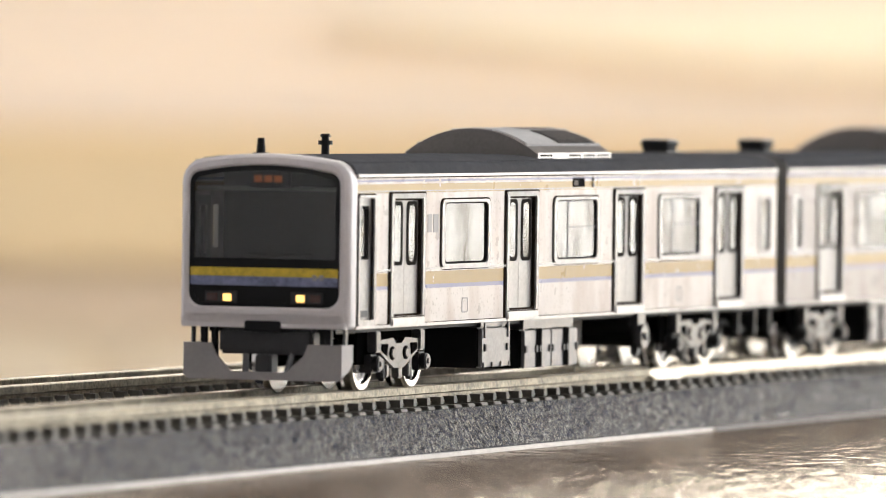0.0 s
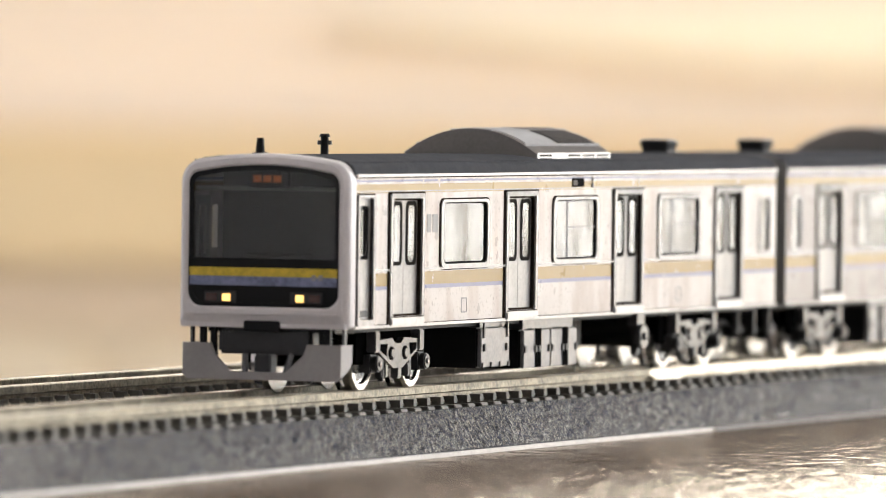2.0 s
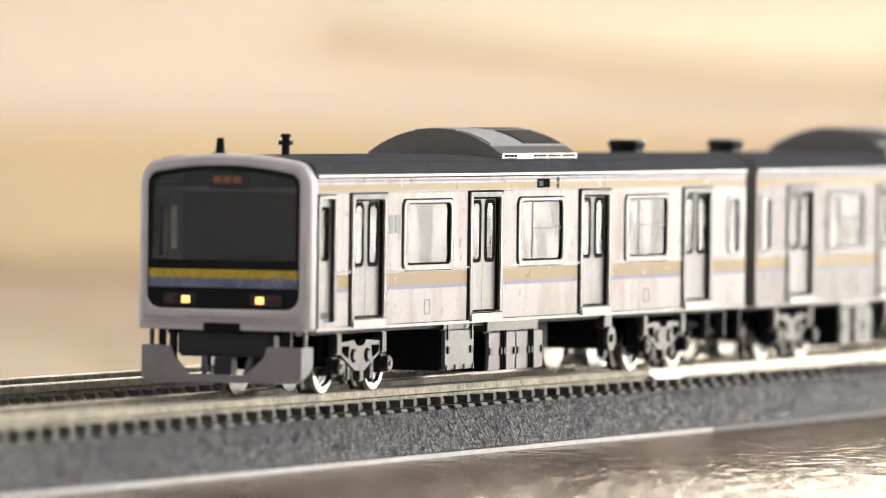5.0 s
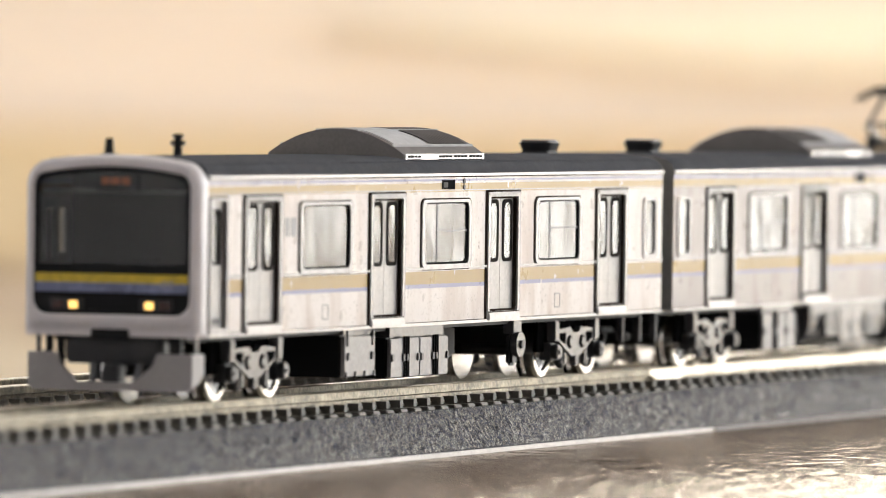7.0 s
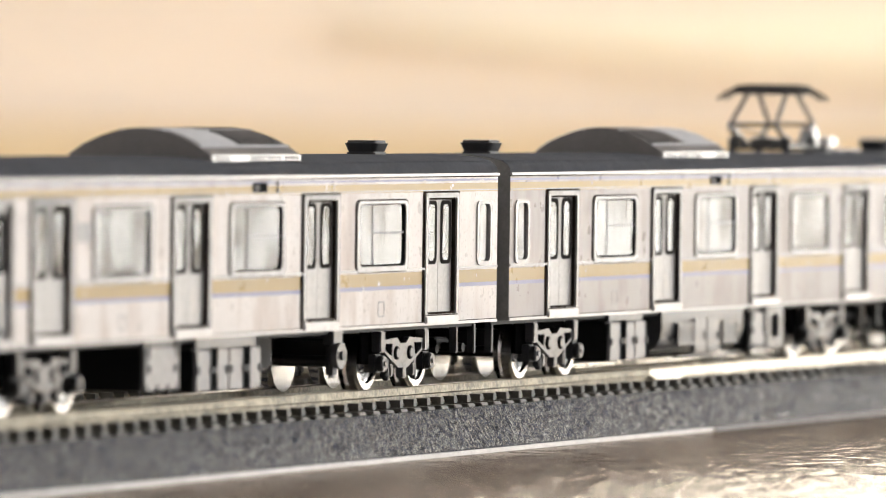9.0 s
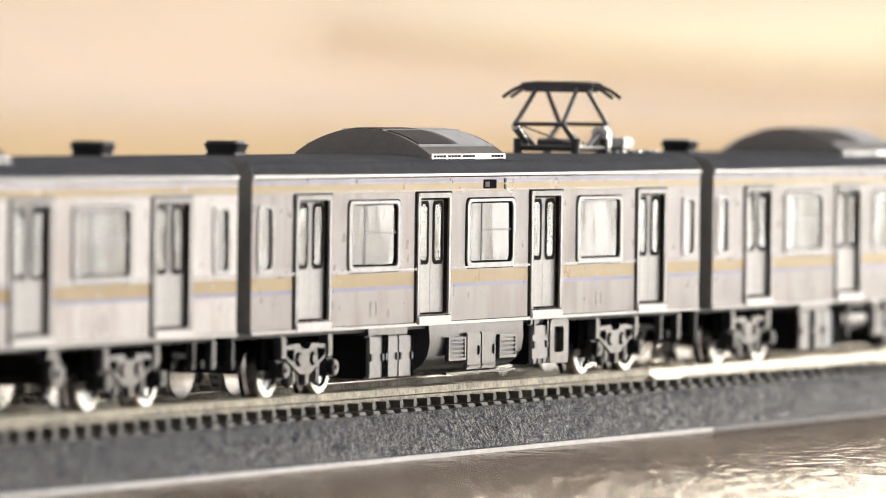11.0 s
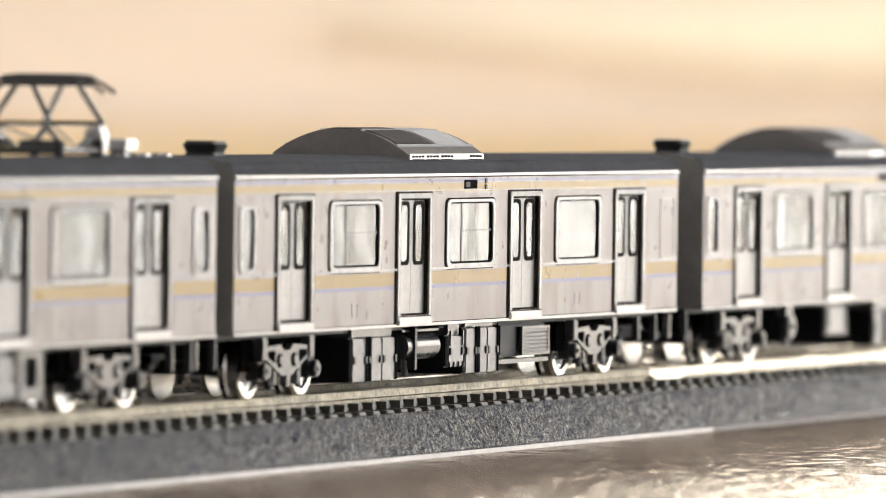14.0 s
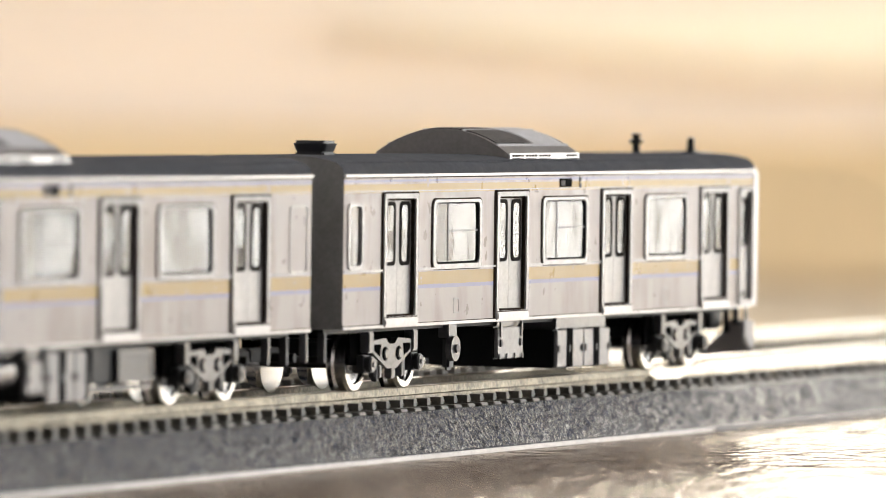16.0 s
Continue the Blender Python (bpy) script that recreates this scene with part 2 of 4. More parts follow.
def room():
    r = ROOM
    T = 0.12
    slab("floor", r["x0"], r["x1"], r["y0"], r["y1"], r["z0"] - T, r["z0"], FLOOR, "brown wooden room floor", "floor")
    slab("ceiling", r["x0"], r["x1"], r["y0"], r["y1"], r["z1"], r["z1"] + T, CEIL, "plain white ceiling", "ceiling")
    slab("wall_north", r["x0"], r["x1"], r["y1"], r["y1"] + T, r["z0"], r["z1"], WHITE, "plain white plaster wall")
    slab("wall_west", r["x0"] - T, r["x0"], r["y0"] - T, r["y1"] + T, r["z0"], r["z1"], WHITE, "plain white plaster wall")
    # east wall with a window and a glazed door
    e0, e1 = r["x1"], r["x1"] + T
    for name, y0, y1, z0, z1 in (("wall_east", 1.235, r["y1"], r["z0"], r["z1"]), ("wall_east_low", 0.35, 1.235, r["z0"], 0.5), ("wall_east_high", 0.35, 1.235, 1.47, r["z1"]),
                                 ("wall_east_pier", 0.25, 0.35, r["z0"], r["z1"]), ("wall_east_sill", -1.81, 0.25, r["z0"], -0.62), ("wall_east_lintel", -1.81, 0.25, 1.47, r["z1"]),
                                 ("wall_east_end", r["y0"], -1.81, r["z0"], r["z1"])):
        slab(name, e0, e1, y0, y1, z0, z1, PLASTER, "warm cream plaster wall with glazed openings")
    # south wall with its window
    s0, s1 = r["y0"] - T, r["y0"]
    for name, x0, x1, z0, z1 in (("wall_south", r["x0"], 1.65, r["z0"], r["z1"]), ("wall_south_low", 1.65, 3.25, r["z0"], -0.20), ("wall_south_high", 1.65, 3.25, 1.40, r["z1"]),
                                 ("wall_south_end", 3.25, r["x1"], r["z0"], r["z1"])):
        slab(name, x0, x1, s0, s1, z0, z1, WHITE, "white plaster wall with a window")


    # bright hazy daylight seen outside the glazing
    for name, y0, y1, glow in (("backdrop_window", 0.30, 2.6, 1.7), ("backdrop_door", -3.2, 0.29, 1.2)):
        out = mat(name, (1.0, 0.94, 0.80), 0.9, glow=glow)
        slab(name, 4.6, 4.62, y0, y1, -1.2, 2.4, out, "bright hazy daylight outside the glazing", "backdrop")


def sideboard():
    """A low wooden sideboard against the far wall, only seen blurred."""
    sb = thing("sideboard", "honey-coloured wooden sideboard with a darker strip under its thick top", "sideboard")
    part("top", box(B(), 3150, 3490, 300, 2150, -55, 14, 4), HONEY, sb, "thick honey-coloured wooden top")
    part("carcass", box(B(), 3160, 3490, 320, 2130, -700, -56, 4), WOODY, sb)
    part("lower_panel", box(B(), 3154, 3161, 1290, 2120, -84, -62, 2), BROWN, sb, "brown wooden strip")
    for y in (330, 680, 1030, 1400, 1770):
        part("drawer_front", box(B(), 3152, 3161, y + 6, y + 344, -300, -92, 3), WOODY, sb)
    part("plinth", box(B(), 3200, 3490, 340, 2120, -720, -700), BROWN, sb)


def light_props():
    """Unseen stiles and rails, added before the east wall's glazed opening to pattern reflections."""
    d = thing("light_props", "unseen brown bars added before the east daylight to pattern reflections", "door", kind="structure")
    for y in (-1790, -1440, -1110, -780, -450, -100, 230):
        part("stile", box(B(), 3400, 3460, y - 42, y + 42, -620, 1470, 4), BROWN, d)
    for z in (-600, -215, 120, 1450):
        part("rail", box(B(), 3402, 3458, -1790, 230, z - 30, z + 30, 4), BROWN, d)
    # flat pale patch added to the wall in place of a soft glare streak
    w = thing("wall_glare_patch", "pale patch on the far wall standing in for a streak of glare", "window sill", kind="structure")
    part("board", prism(B(), [(250, 44), (1150, 50), (1420, 74), (850, 98), (250, 98)], 3486, 3499), WALL_GLARE, w)


room()
sideboard()
light_props()


# ---- the table ----
def table_mat():
    m = bpy.data.materials.new("glossy_brown_wood")
    m.use_nodes = True
    t = m.node_tree
    b = t.nodes["Principled BSDF"]
    co, mp = t.nodes.new("ShaderNodeTexCoord"), t.nodes.new("ShaderNodeMapping")
    mp.inputs["Scale"].default_value = (1, 0.06, 1)
    t.links.new(co.outputs["Object"], mp.inputs[0])
    n = t.nodes.new("ShaderNodeTexNoise")
    n.inputs["Scale"].default_value, n.inputs["Detail"].default_value = 420, 7
    t.links.new(mp.outputs[0], n.inputs["Vector"])
    r = t.nodes.new("ShaderNodeValToRGB")
    r.color_ramp.elements[0].position, r.color_ramp.elements[0].color = 0.3, (0.04, 0.022, 0.012, 1)
    r.color_ramp.elements[1].position, r.color_ramp.elements[1].color = 0.72, (0.16, 0.092, 0.048, 1)
    t.links.new(n.outputs[0], r.inputs[0]), t.links.new(r.outputs[0], b.inputs["Base Color"])
    b.inputs["Roughness"].default_value = 0.6
    b.inputs["Specular IOR Level"].default_value = 0.0
    lac, mix = t.nodes.new("ShaderNodeBsdfGlossy"), t.nodes.new("ShaderNodeMixShader")
    lac.inputs["Roughness"].default_value = 0.1
    lac.inputs["Color"].default_value = (1.0, 0.94, 0.87, 1)
    mix.inputs[0].default_value = 0.42
    t.links.new(b.outputs[0], mix.inputs[1]), t.links.new(lac.outputs[0], mix.inputs[2])
    t.links.new(mix.outputs[0], t.nodes["Material Output"].inputs["Surface"])
    n2 = t.nodes.new("ShaderNodeTexNoise")
    n2.inputs["Scale"].default_value, n2.inputs["Detail"].default_value = 300, 3
    mp2 = t.nodes.new("ShaderNodeMapping")
    mp2.inputs["Scale"].default_value = (0.7, 1, 1)
    mp2.inputs["Rotation"].default_value = (0, 0, radians(-21))
    t.links.new(co.outputs["Object"], mp2.inputs[0]), t.links.new(mp2.outputs[0], n2.inputs["Vector"])
    bp = t.nodes.new("ShaderNodeBump")
    bp.inputs["Distance"].default_value, bp.inputs["Strength"].default_value = 0.0007, 1.0
    t.links.new(n2.outputs[0], bp.inputs["Height"]), t.links.new(bp.outputs[0], lac.inputs["Normal"])
    return m


TABLE = table_mat()


def table():
    tb = thing("table", "glossy dark brown wooden table of wide planks", "table")
    x, w = -1328.0, 90.0
    me = mesh_of(box(B(), 0.25, w - 0.25, -620, 58, -22, 0, 0.35), "plank", TABLE)
    while x < 640:
        part("plank", me, None, tb, at=move(x=x))
        x += w
    part("underframe", box(B(), -1200, 640, -560, 20, -80, -23), FLOOR, tb, "plain wooden frame under the planks")
    leg = mesh_of(box(B(), -35, 35, -35, 35, -720, -80, 3), "leg", FLOOR)
    for px, py in ((-1150, -520), (-1150, -20), (600, -520), (600, -20)):
        part("leg", leg, None, tb, at=move(px, py))


table()


# ---- the track ----
def ballast_mat():
    m = mat("grey_moulded_ballast", (0.027, 0.030, 0.046), 0.2, 0.0, 0.95, 1500, 1.0, 2300, spec=0.22)
    bump = next(x for x in m.node_tree.nodes if x.bl_idname == "ShaderNodeBump")
    bump.inputs["Distance"].default_value = 0.0006
    return m


BALLAST = ballast_mat()
TOP = RAIL - 2.0      # the sleepers' top


def rail_outline(y):
    h = RAIL
    half = [(1.0, h - 2.0), (1.0, h - 1.72), (0.32, h - 1.5), (0.32, h - 1.0), (0.62, h - 0.85), (0.62, h - 0.12), (0.5, h)]
    return [(y + a, z) for a, z in half] + [(y - a, z) for a, z in half[::-1]]


def sleeper_mesh():
    bm = box(B(), -1.0, 1.0, -8.4, 8.4, TOP - 0.9, TOP, 0.12)
    for y in (-4.5, 4.5):
        for s in (-1, 1):
            box(bm, -0.45, 0.45, y + s * 1.4 - 0.62, y + s * 1.4 + 0.62, TOP - 0.05, TOP + 0.72)
    return mesh_of(bm, "sleeper", TIE)


SLEEPER = sleeper_mesh()


def roadbed_bmesh(x0, x1, grain):
    prof = [(-12.7, 0.0), (-12.7, 0.45), (-12.3, 0.62), (-9.0, 4.6), (9.0, 4.6), (12.3, 0.62), (12.7, 0.45), (12.7, 0.0)]
    bm = B()
    nx = int((x1 - x0) / grain)
    cols = []
    fine = []
    for i, (a, b) in enumerate(zip(prof[:-1], prof[1:])):
        steps = int(5.2 / grain) if i in (2, 4) else 1
        for k in range(steps):
            u = k / steps
            fine.append((a[0] + (b[0] - a[0]) * u, a[1] + (b[1] - a[1]) * u, 1 if i in (2, 4) and k > 0 else 0))
    fine.append((*prof[-1], 0))
    rng = random.Random(5)
    for i in range(nx + 1):
        x = x0 + (x1 - x0) * i / nx
        cols.append([bm.verts.new(((x + (rng.uniform(-0.3, 0.3) * grain if 0 < i < nx else 0)) * MM, y * MM + g * rng.uniform(-0.09, 0.09) * MM,
                                   z * MM + g * rng.uniform(-0.09, 0.09) * MM)) for y, z, g in fine])
    for a, b in zip(cols[:-1], cols[1:]):
        for k in range(len(fine) - 1):
            bm.faces.new((a[k], a[k + 1], b[k + 1], b[k]))
        bm.faces.new((a[-1], a[0], b[0], b[-1]))
    bm.faces.new(cols[0]), bm.faces.new(cols[-1][::-1])
    bmesh.ops.recalc_face_normals(bm, faces=bm.faces)
    return bm


def track_section(x0, x1, yc, label):
    tr = thing("track_section", label, "model track", group="model railway track", at=move(y=yc))
    part("roadbed", roadbed_bmesh(x0 + 0.15, x1 - 0.15, 0.42 if yc == 0 and -200 < x0 < 200 else 1.0), BALLAST, tr, "dark grey moulded ballast roadbed with sloping shoulders")
    for y in (-12.75, 12.75):
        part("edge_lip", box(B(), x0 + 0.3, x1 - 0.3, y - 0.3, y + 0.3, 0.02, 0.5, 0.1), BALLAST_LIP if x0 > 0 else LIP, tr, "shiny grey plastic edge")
    for y in (-4.5, 4.5):
        # sections past x = 0 get the glare-lightened sides and shinier tops
        rl = part("rail", prism(B(), rail_outline(y), x0 + 0.1, x1 - 0.1), GLARE_RAIL if x0 > 0 else TARNISH, tr, "nickel silver rail with scuffed brown sides")
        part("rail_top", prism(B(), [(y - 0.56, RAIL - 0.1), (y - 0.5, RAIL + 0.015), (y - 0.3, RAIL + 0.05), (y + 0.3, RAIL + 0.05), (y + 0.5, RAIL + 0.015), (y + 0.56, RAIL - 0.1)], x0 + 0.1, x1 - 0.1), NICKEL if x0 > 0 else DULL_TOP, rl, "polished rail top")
        part("rail_joiner", box(B(), x0 + 0.4, x0 + 10, y - 1.15, y + 1.15, RAIL - 2.02, RAIL - 0.9, 0.2), JOINER, tr, "shiny metal rail joiner")
    n = int((x1 - x0 - 2.6) / 3.87)
    start = (x0 + x1) / 2 - n * 3.87 / 2
    for i in range(n + 1):
        part("sleeper", SLEEPER, None, tr, at=move(x=start + i * 3.87))
    return tr


# two copies of the edge plastic: the paler one has its glare in the colour
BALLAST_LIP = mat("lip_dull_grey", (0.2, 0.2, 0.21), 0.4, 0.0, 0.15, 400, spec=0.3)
LIP = mat("lip_glare_grey", (0.62, 0.62, 0.63), 0.25, 0.2, 0.15, 400)
JOINER = mat("joiner_steel", (0.8, 0.78, 0.72), 0.2, 1.0, 0.1, 300)
for yc, word in ((0.0, "front"), (33.0, "back")):
    for x0 in (-394.0, -146.0, 102.0, 350.0):
        track_section(x0, x0 + 248.0, yc, "straight track on grey ballast roadbed lying on the table")


# ---- the railcars ----
HW = 9.33             # half of a car's width
Z0, ZS, ZR = 6.6, 22.4, 24.3


def roof_line(hw=HW, n=14):
    """The roof's cross-section from one eave to the other."""
    out = []
    for i in range(n + 1):
        a = math.pi * i / n
        c, s = math.cos(a), math.sin(a)
        out.append((hw * math.copysign(abs(c) ** 0.55, c), ZS + (ZR - ZS) * s ** 0.75))
    return out


def wall_holes(bm, x0, x1, z0, z1, ya, yb, holes):
    """An upright wall between depths ya and yb, with openings right through it."""
    xs = sorted({x0, x1, *(v for h in holes for v in h[:2])})
    zs = sorted({z0, z1, *(v for h in holes for v in h[2:])})

    def quad(*p):
        bm.faces.new([bm.verts.new([c * MM for c in q]) for q in p])
    for a, b in zip(xs[:-1], xs[1:]):
        for lo, hi in zip(zs[:-1], zs[1:]):
            mx, mz = (a + b) / 2, (lo + hi) / 2
            if any(h[0] < mx < h[1] and h[2] < mz < h[3] for h in holes):
                continue
            for y in (ya, yb):
                quad((a, y, lo), (b, y, lo), (b, y, hi), (a, y, hi))
    for a, b, lo, hi in [*holes, (x0, x1, z0, z1)]:
        quad((a, ya, lo), (b, ya, lo), (b, yb, lo), (a, yb, lo)), quad((a, ya, hi), (b, ya, hi), (b, yb, hi), (a, yb, hi))
        quad((a, ya, lo), (a, ya, hi), (a, yb, hi), (a, yb, lo)), quad((b, ya, lo), (b, ya, hi), (b, yb, hi), (b, yb, lo))
    bmesh.ops.remove_doubles(bm, verts=bm.verts, dist=1e-7)
    bmesh.ops.recalc_face_normals(bm, faces=bm.faces)
    return bm


def leaf_mesh():
    """One leaf of a sliding door, centred on x = 0, with its window cut through."""
    bm = wall_holes(B(), -1.98, 1.98, 7.75, 19.9, -0.22, 0.22, [(-1.15, 1.15, 13.25, 19.35)])
    return mesh_of(bm, "door", DOOR)


def leaf_rubber():
    return mesh_of(ring(B(), rounded(-1.42, 1.42, 12.95, 19.6, 0.7), rounded(-1.0, 1.0, 13.35, 19.2, 0.6), -0.32, -0.12), "door_window_frame", RUBBER_GREY)


RUBBER_GREY = mat("door_window_rim", (0.04, 0.037, 0.034), 0.5, 0.0, spec=0.0)
LEAF, LEAF_RIM = leaf_mesh(), leaf_rubber()
LEAF_PANE = mesh_of(box(B(), -1.2, 1.2, -0.27, -0.2, 13.2, 19.4), "door_pane", GLASS)
SASH = dict(
    frame=mesh_of(ring(B(), rounded(-7.1, 7.1, 12.5, 19.7, 0.9), rounded(-6.35, 6.35, 12.95, 19.4, 0.7), -0.16, 0.55), "window_frame", TRIM),
    seal=mesh_of(ring(B(), rounded(-6.5, 6.5, 12.85, 19.5, 0.75), rounded(-6.1, 6.1, 13.15, 19.25, 0.6), -0.05, 0.5), "window_seal", RUBBER),
    pane=mesh_of(box(B(), -6.3, 6.3, 0.1, 0.18, 13.0, 19.4), "pane", GLASS),
    post=mesh_of(box(B(), -2.5, -2.25, 0.04, 0.5, 13.0, 19.4), "mullion", LOGO),
    bar=mesh_of(box(B(), -2.25, 6.2, 0.04, 0.5, 16.3, 16.52), "transom", LOGO))
END_SASH = dict(
    frame=mesh_of(ring(B(), rounded(-2.2, 2.2, 12.7, 19.5, 0.8), rounded(-1.6, 1.6, 13.1, 19.15, 0.6), -0.14, 0.5), "window_frame", TRIM),
    pane=mesh_of(box(B(), -1.7, 1.7, 0.12, 0.2, 13.0, 19.3), "pane", GLASS))


def side_frame_bmesh():
    """The outer frame of a bogie, a plate with a stepped lower edge and two round openings."""
    bm = B()
    pts = [(-5.5, 5.15), (-5.5, 4.0), (-4.7, 3.6), (-1.3, 2.2), (1.3, 2.2), (4.7, 3.6), (5.5, 4.0), (5.5, 5.15), (1.7, 5.35), (0.8, 4.75), (-0.8, 4.75), (-1.7, 5.35)]
    prism(bm, pts, -6.9, -6.2, "y")
    for x in (-6.2, 6.2):
        box(bm, x - 0.65, x + 0.65, -7.1, -6.0, 3.9, 6.1, 0.12)
        box(bm, x * 0.5 - 0.35, x * 0.5 + 0.35, -6.9, -6.0, 1.3, 2.6, 0.1)
    box(bm, -0.35, 0.75, -7.0, -6.2, 1.1, 2.3, 0.1)
    return bm


# flat black plates on the frame, drawn as the shade in its triangular hollows
POCKET_SHADE = mesh_of(prism(prism(B(), [(-4.9, 4.75), (-4.9, 4.1), (-3.5, 3.55), (-3.2, 4.75)], -7.0, -6.85, "y"), [(4.9, 4.75), (4.9, 4.1), (3.5, 3.55), (3.2, 4.75)], -7.0, -6.85, "y"), "pocket_shade", MATT)


FRAME_SIDE = mesh_of(side_frame_bmesh(), "side_frame", GEAR)
BOX_END = mesh_of(tube(box(B(), -0.9, 0.9, -6.9, -5.4, 1.8, 3.7, 0.15), (0, -7.4, 2.75), (0, -6.5, 2.75), 0.85, seg=20), "axle_box", DULL)
BOX_CAP = mesh_of(tube(tube(B(), (0, -7.55, 2.75), (0, -7.35, 2.75), 0.72, seg=20), (0, -7.7, 2.75), (0, -7.5, 2.75), 0.3, seg=12), "axle_cap", GEAR)
BRAKE = mesh_of(box(box(B(), -0.45, 0.45, -6.7, -6.0, 1.2, 3.3, 0.1), -0.2, 0.2, -6.8, -6.2, 0.9, 2.2, 0.05), "brake_shoe", DULL)
BOSS = mesh_of(tube(B(), (0, -7.0, 3.75), (0, -6.3, 3.75), 0.72, seg=20), "frame_boss", RUBBER)
BOSS_CAP = mesh_of(tube(B(), (0, -7.12, 3.75), (0, -6.9, 3.75), 0.46, seg=20), "boss_cap", GEAR)
SCREEN = mesh_of(box(B(), -9.6, 9.6, -6.02, -5.78, 2.7, 6.3), "bogie_screen", MATT)
BOLSTER = mesh_of(box(box(B(), -6.6, 6.6, -5.2, 5.2, 3.4, 5.2, 0.3), -2.4, 2.4, -5.6, 5.6, 4.2, 6.4, 0.3), "bolster", BLACK)


def wheel_mesh():
    bm = B()
    prof = [(0.0, 3.3), (0.55, 3.3), (0.75, 2.95), (1.9, 2.82), (1.9, 2.2), (1.55, 2.05), (1.5, 1.0), (1.9, 0.8), (1.9, 0.0)]
    n = 36
    rows = []
    for a, r in [(0.0, 0.0), *prof]:
        rows.append([bm.verts.new((r * MM * math.cos(2 * math.pi * i / n), -a * MM, r * MM * math.sin(2 * math.pi * i / n))) for i in range(n)] if r else [bm.verts.new((0, -a * MM, 0))])
    for p, q in zip(rows[:-1], rows[1:]):
        for i in range(n):
            j = (i + 1) % n
            if len(p) == 1:
                bm.faces.new((p[0], q[i], q[j]))
            elif len(q) == 1:
                bm.faces.new((p[i], q[0], p[j]))
            else:
                bm.faces.new((p[i], q[i], q[j], p[j]))
    bmesh.ops.recalc_face_normals(bm, faces=bm.faces)
    return bm


WHEEL_R = 2.85
WHEEL_ME = mesh_of(wheel_mesh(), "wheel", WHEEL, True)
AXLE_ME = mesh_of(tube(B(), (0, -5.5, 0), (0, 5.5, 0), 0.6, seg=12), "axle", TYRE)
HUB_ME = mesh_of(tube(box(B(), 0.9, 1.9, -5.72, -5.5, -0.35, 0.35, 0.1), (0, -5.95, 0), (0, -5.4, 0), 0.75, seg=16), "wheel_hub", TYRE)
WHEELSETS = []


def bogie(car, x):
    """Two keyed wheelsets in a bogie frame under a car."""
    bg = new("bogie")
    bg.parent = car
    bg.matrix_basis = move(x=x)
    part("bolster", BOLSTER, None, bg)
    for rz in (0, 180):
        part("side_frame", FRAME_SIDE, None, bg, at=move(rz=rz))
        part("pocket_shade", POCKET_SHADE, None, bg, at=move(rz=rz))
        part("bogie_screen", SCREEN, None, bg, at=move(rz=rz))
        for a in (-1.9, 1.9):
            part("frame_boss", BOSS, None, bg, at=pose(0, 0, 0, 0, 0, rz) @ move(x=a))
            part("boss_cap", BOSS_CAP, None, bg, at=pose(0, 0, 0, 0, 0, rz) @ move(x=a))
        for a in (-7, 7):
            part("axle_cap", BOX_CAP, None, bg, at=pose(0, 0, 0, 0, 0, rz) @ move(x=a * 0.96))
            part("axle_box", BOX_END, None, bg, at=pose(0, 0, 0, 0, 0, rz) @ move(x=a * 0.96))
            part("brake_shoe", BRAKE, None, bg, at=pose(0, 0, 0, 0, 0, rz) @ move(x=a * 0.55))
    for a in (-7, 7):
        ws = part("wheelset", AXLE_ME, None, car, "steel wheels on a dark axle")
        ws.matrix_basis = move(x=x + a, z=WHEEL_R)
        for rz in (0, 180):
            part("wheel", WHEEL_ME, None, ws, at=pose(0, 0, 0, 0, 0, rz) @ move(y=-3.7))
            part("hub", HUB_ME, None, ws, at=pose(0, 0, 0, 0, 0, rz))
        WHEELSETS.append((ws, x + a))


def cabinet(car, x0, x1, z0, z1, doors, label, hang=True):
    """An equipment cabinet under the floor, with doors and dark latches on both sides."""
    cb = part("equipment_cabinet", box(B(), x0, x1, -7.3, 7.3, z0, z1, 0.15), BLACK, car, label)
    if hang:
        part("bracket", box(B(), x0 + 0.6, x1 - 0.6, -7.4, 7.4, z1 + 0.02, Z0 + 0.2, 0.08), GEAR, cb)
    w = (x1 - x0) / doors
    for rz in (0, 180):
        s = -1 if rz == 0 else 1
        for i in range(doors):
            a = x0 + i * w
            y0, y1 = sorted((s * 7.32, s * 7.75))
            part("cabinet_door", box(B(), a + 0.12, a + w - 0.12, y0, y1, z0 + 0.1, z1 - 0.1, 0.1), CASE, cb)
            for f in (0.12, 0.88):
                zc = (z0 + z1) / 2
                y0, y1 = sorted((s * 7.7, s * 7.92))
                part("latch", box(B(), a + w * f - 0.3, a + w * f + 0.3, y0, y1, zc - 0.4, zc + 0.4, 0.06), DULL, cb)
            y0, y1 = sorted((s * 7.7, s * 7.9))
            if doors > 1:
                for f in (0.09, 0.2) if i % 2 else (0.93,):
                    part("door_rib", box(B(), a + w * f - 0.13, a + w * f + 0.13, y0, y1, z0 + 0.12, z1 + 0.1), RUBBER, cb)
            else:
                for f in (0.1, 0.9):
                    part("door_rib", box(B(), a + w * f - 0.15, a + w * f + 0.15, y0, y1, z1 - 1.1, z1 + 0.5), GEAR, cb)
                for f in (0.06, 0.35, 0.65, 0.94):
                    part("door_foot", box(B(), a + w * f - 0.12, a + w * f + 0.12, y0, y1, z0 + 0.05, z0 + 0.6), GEAR, cb)


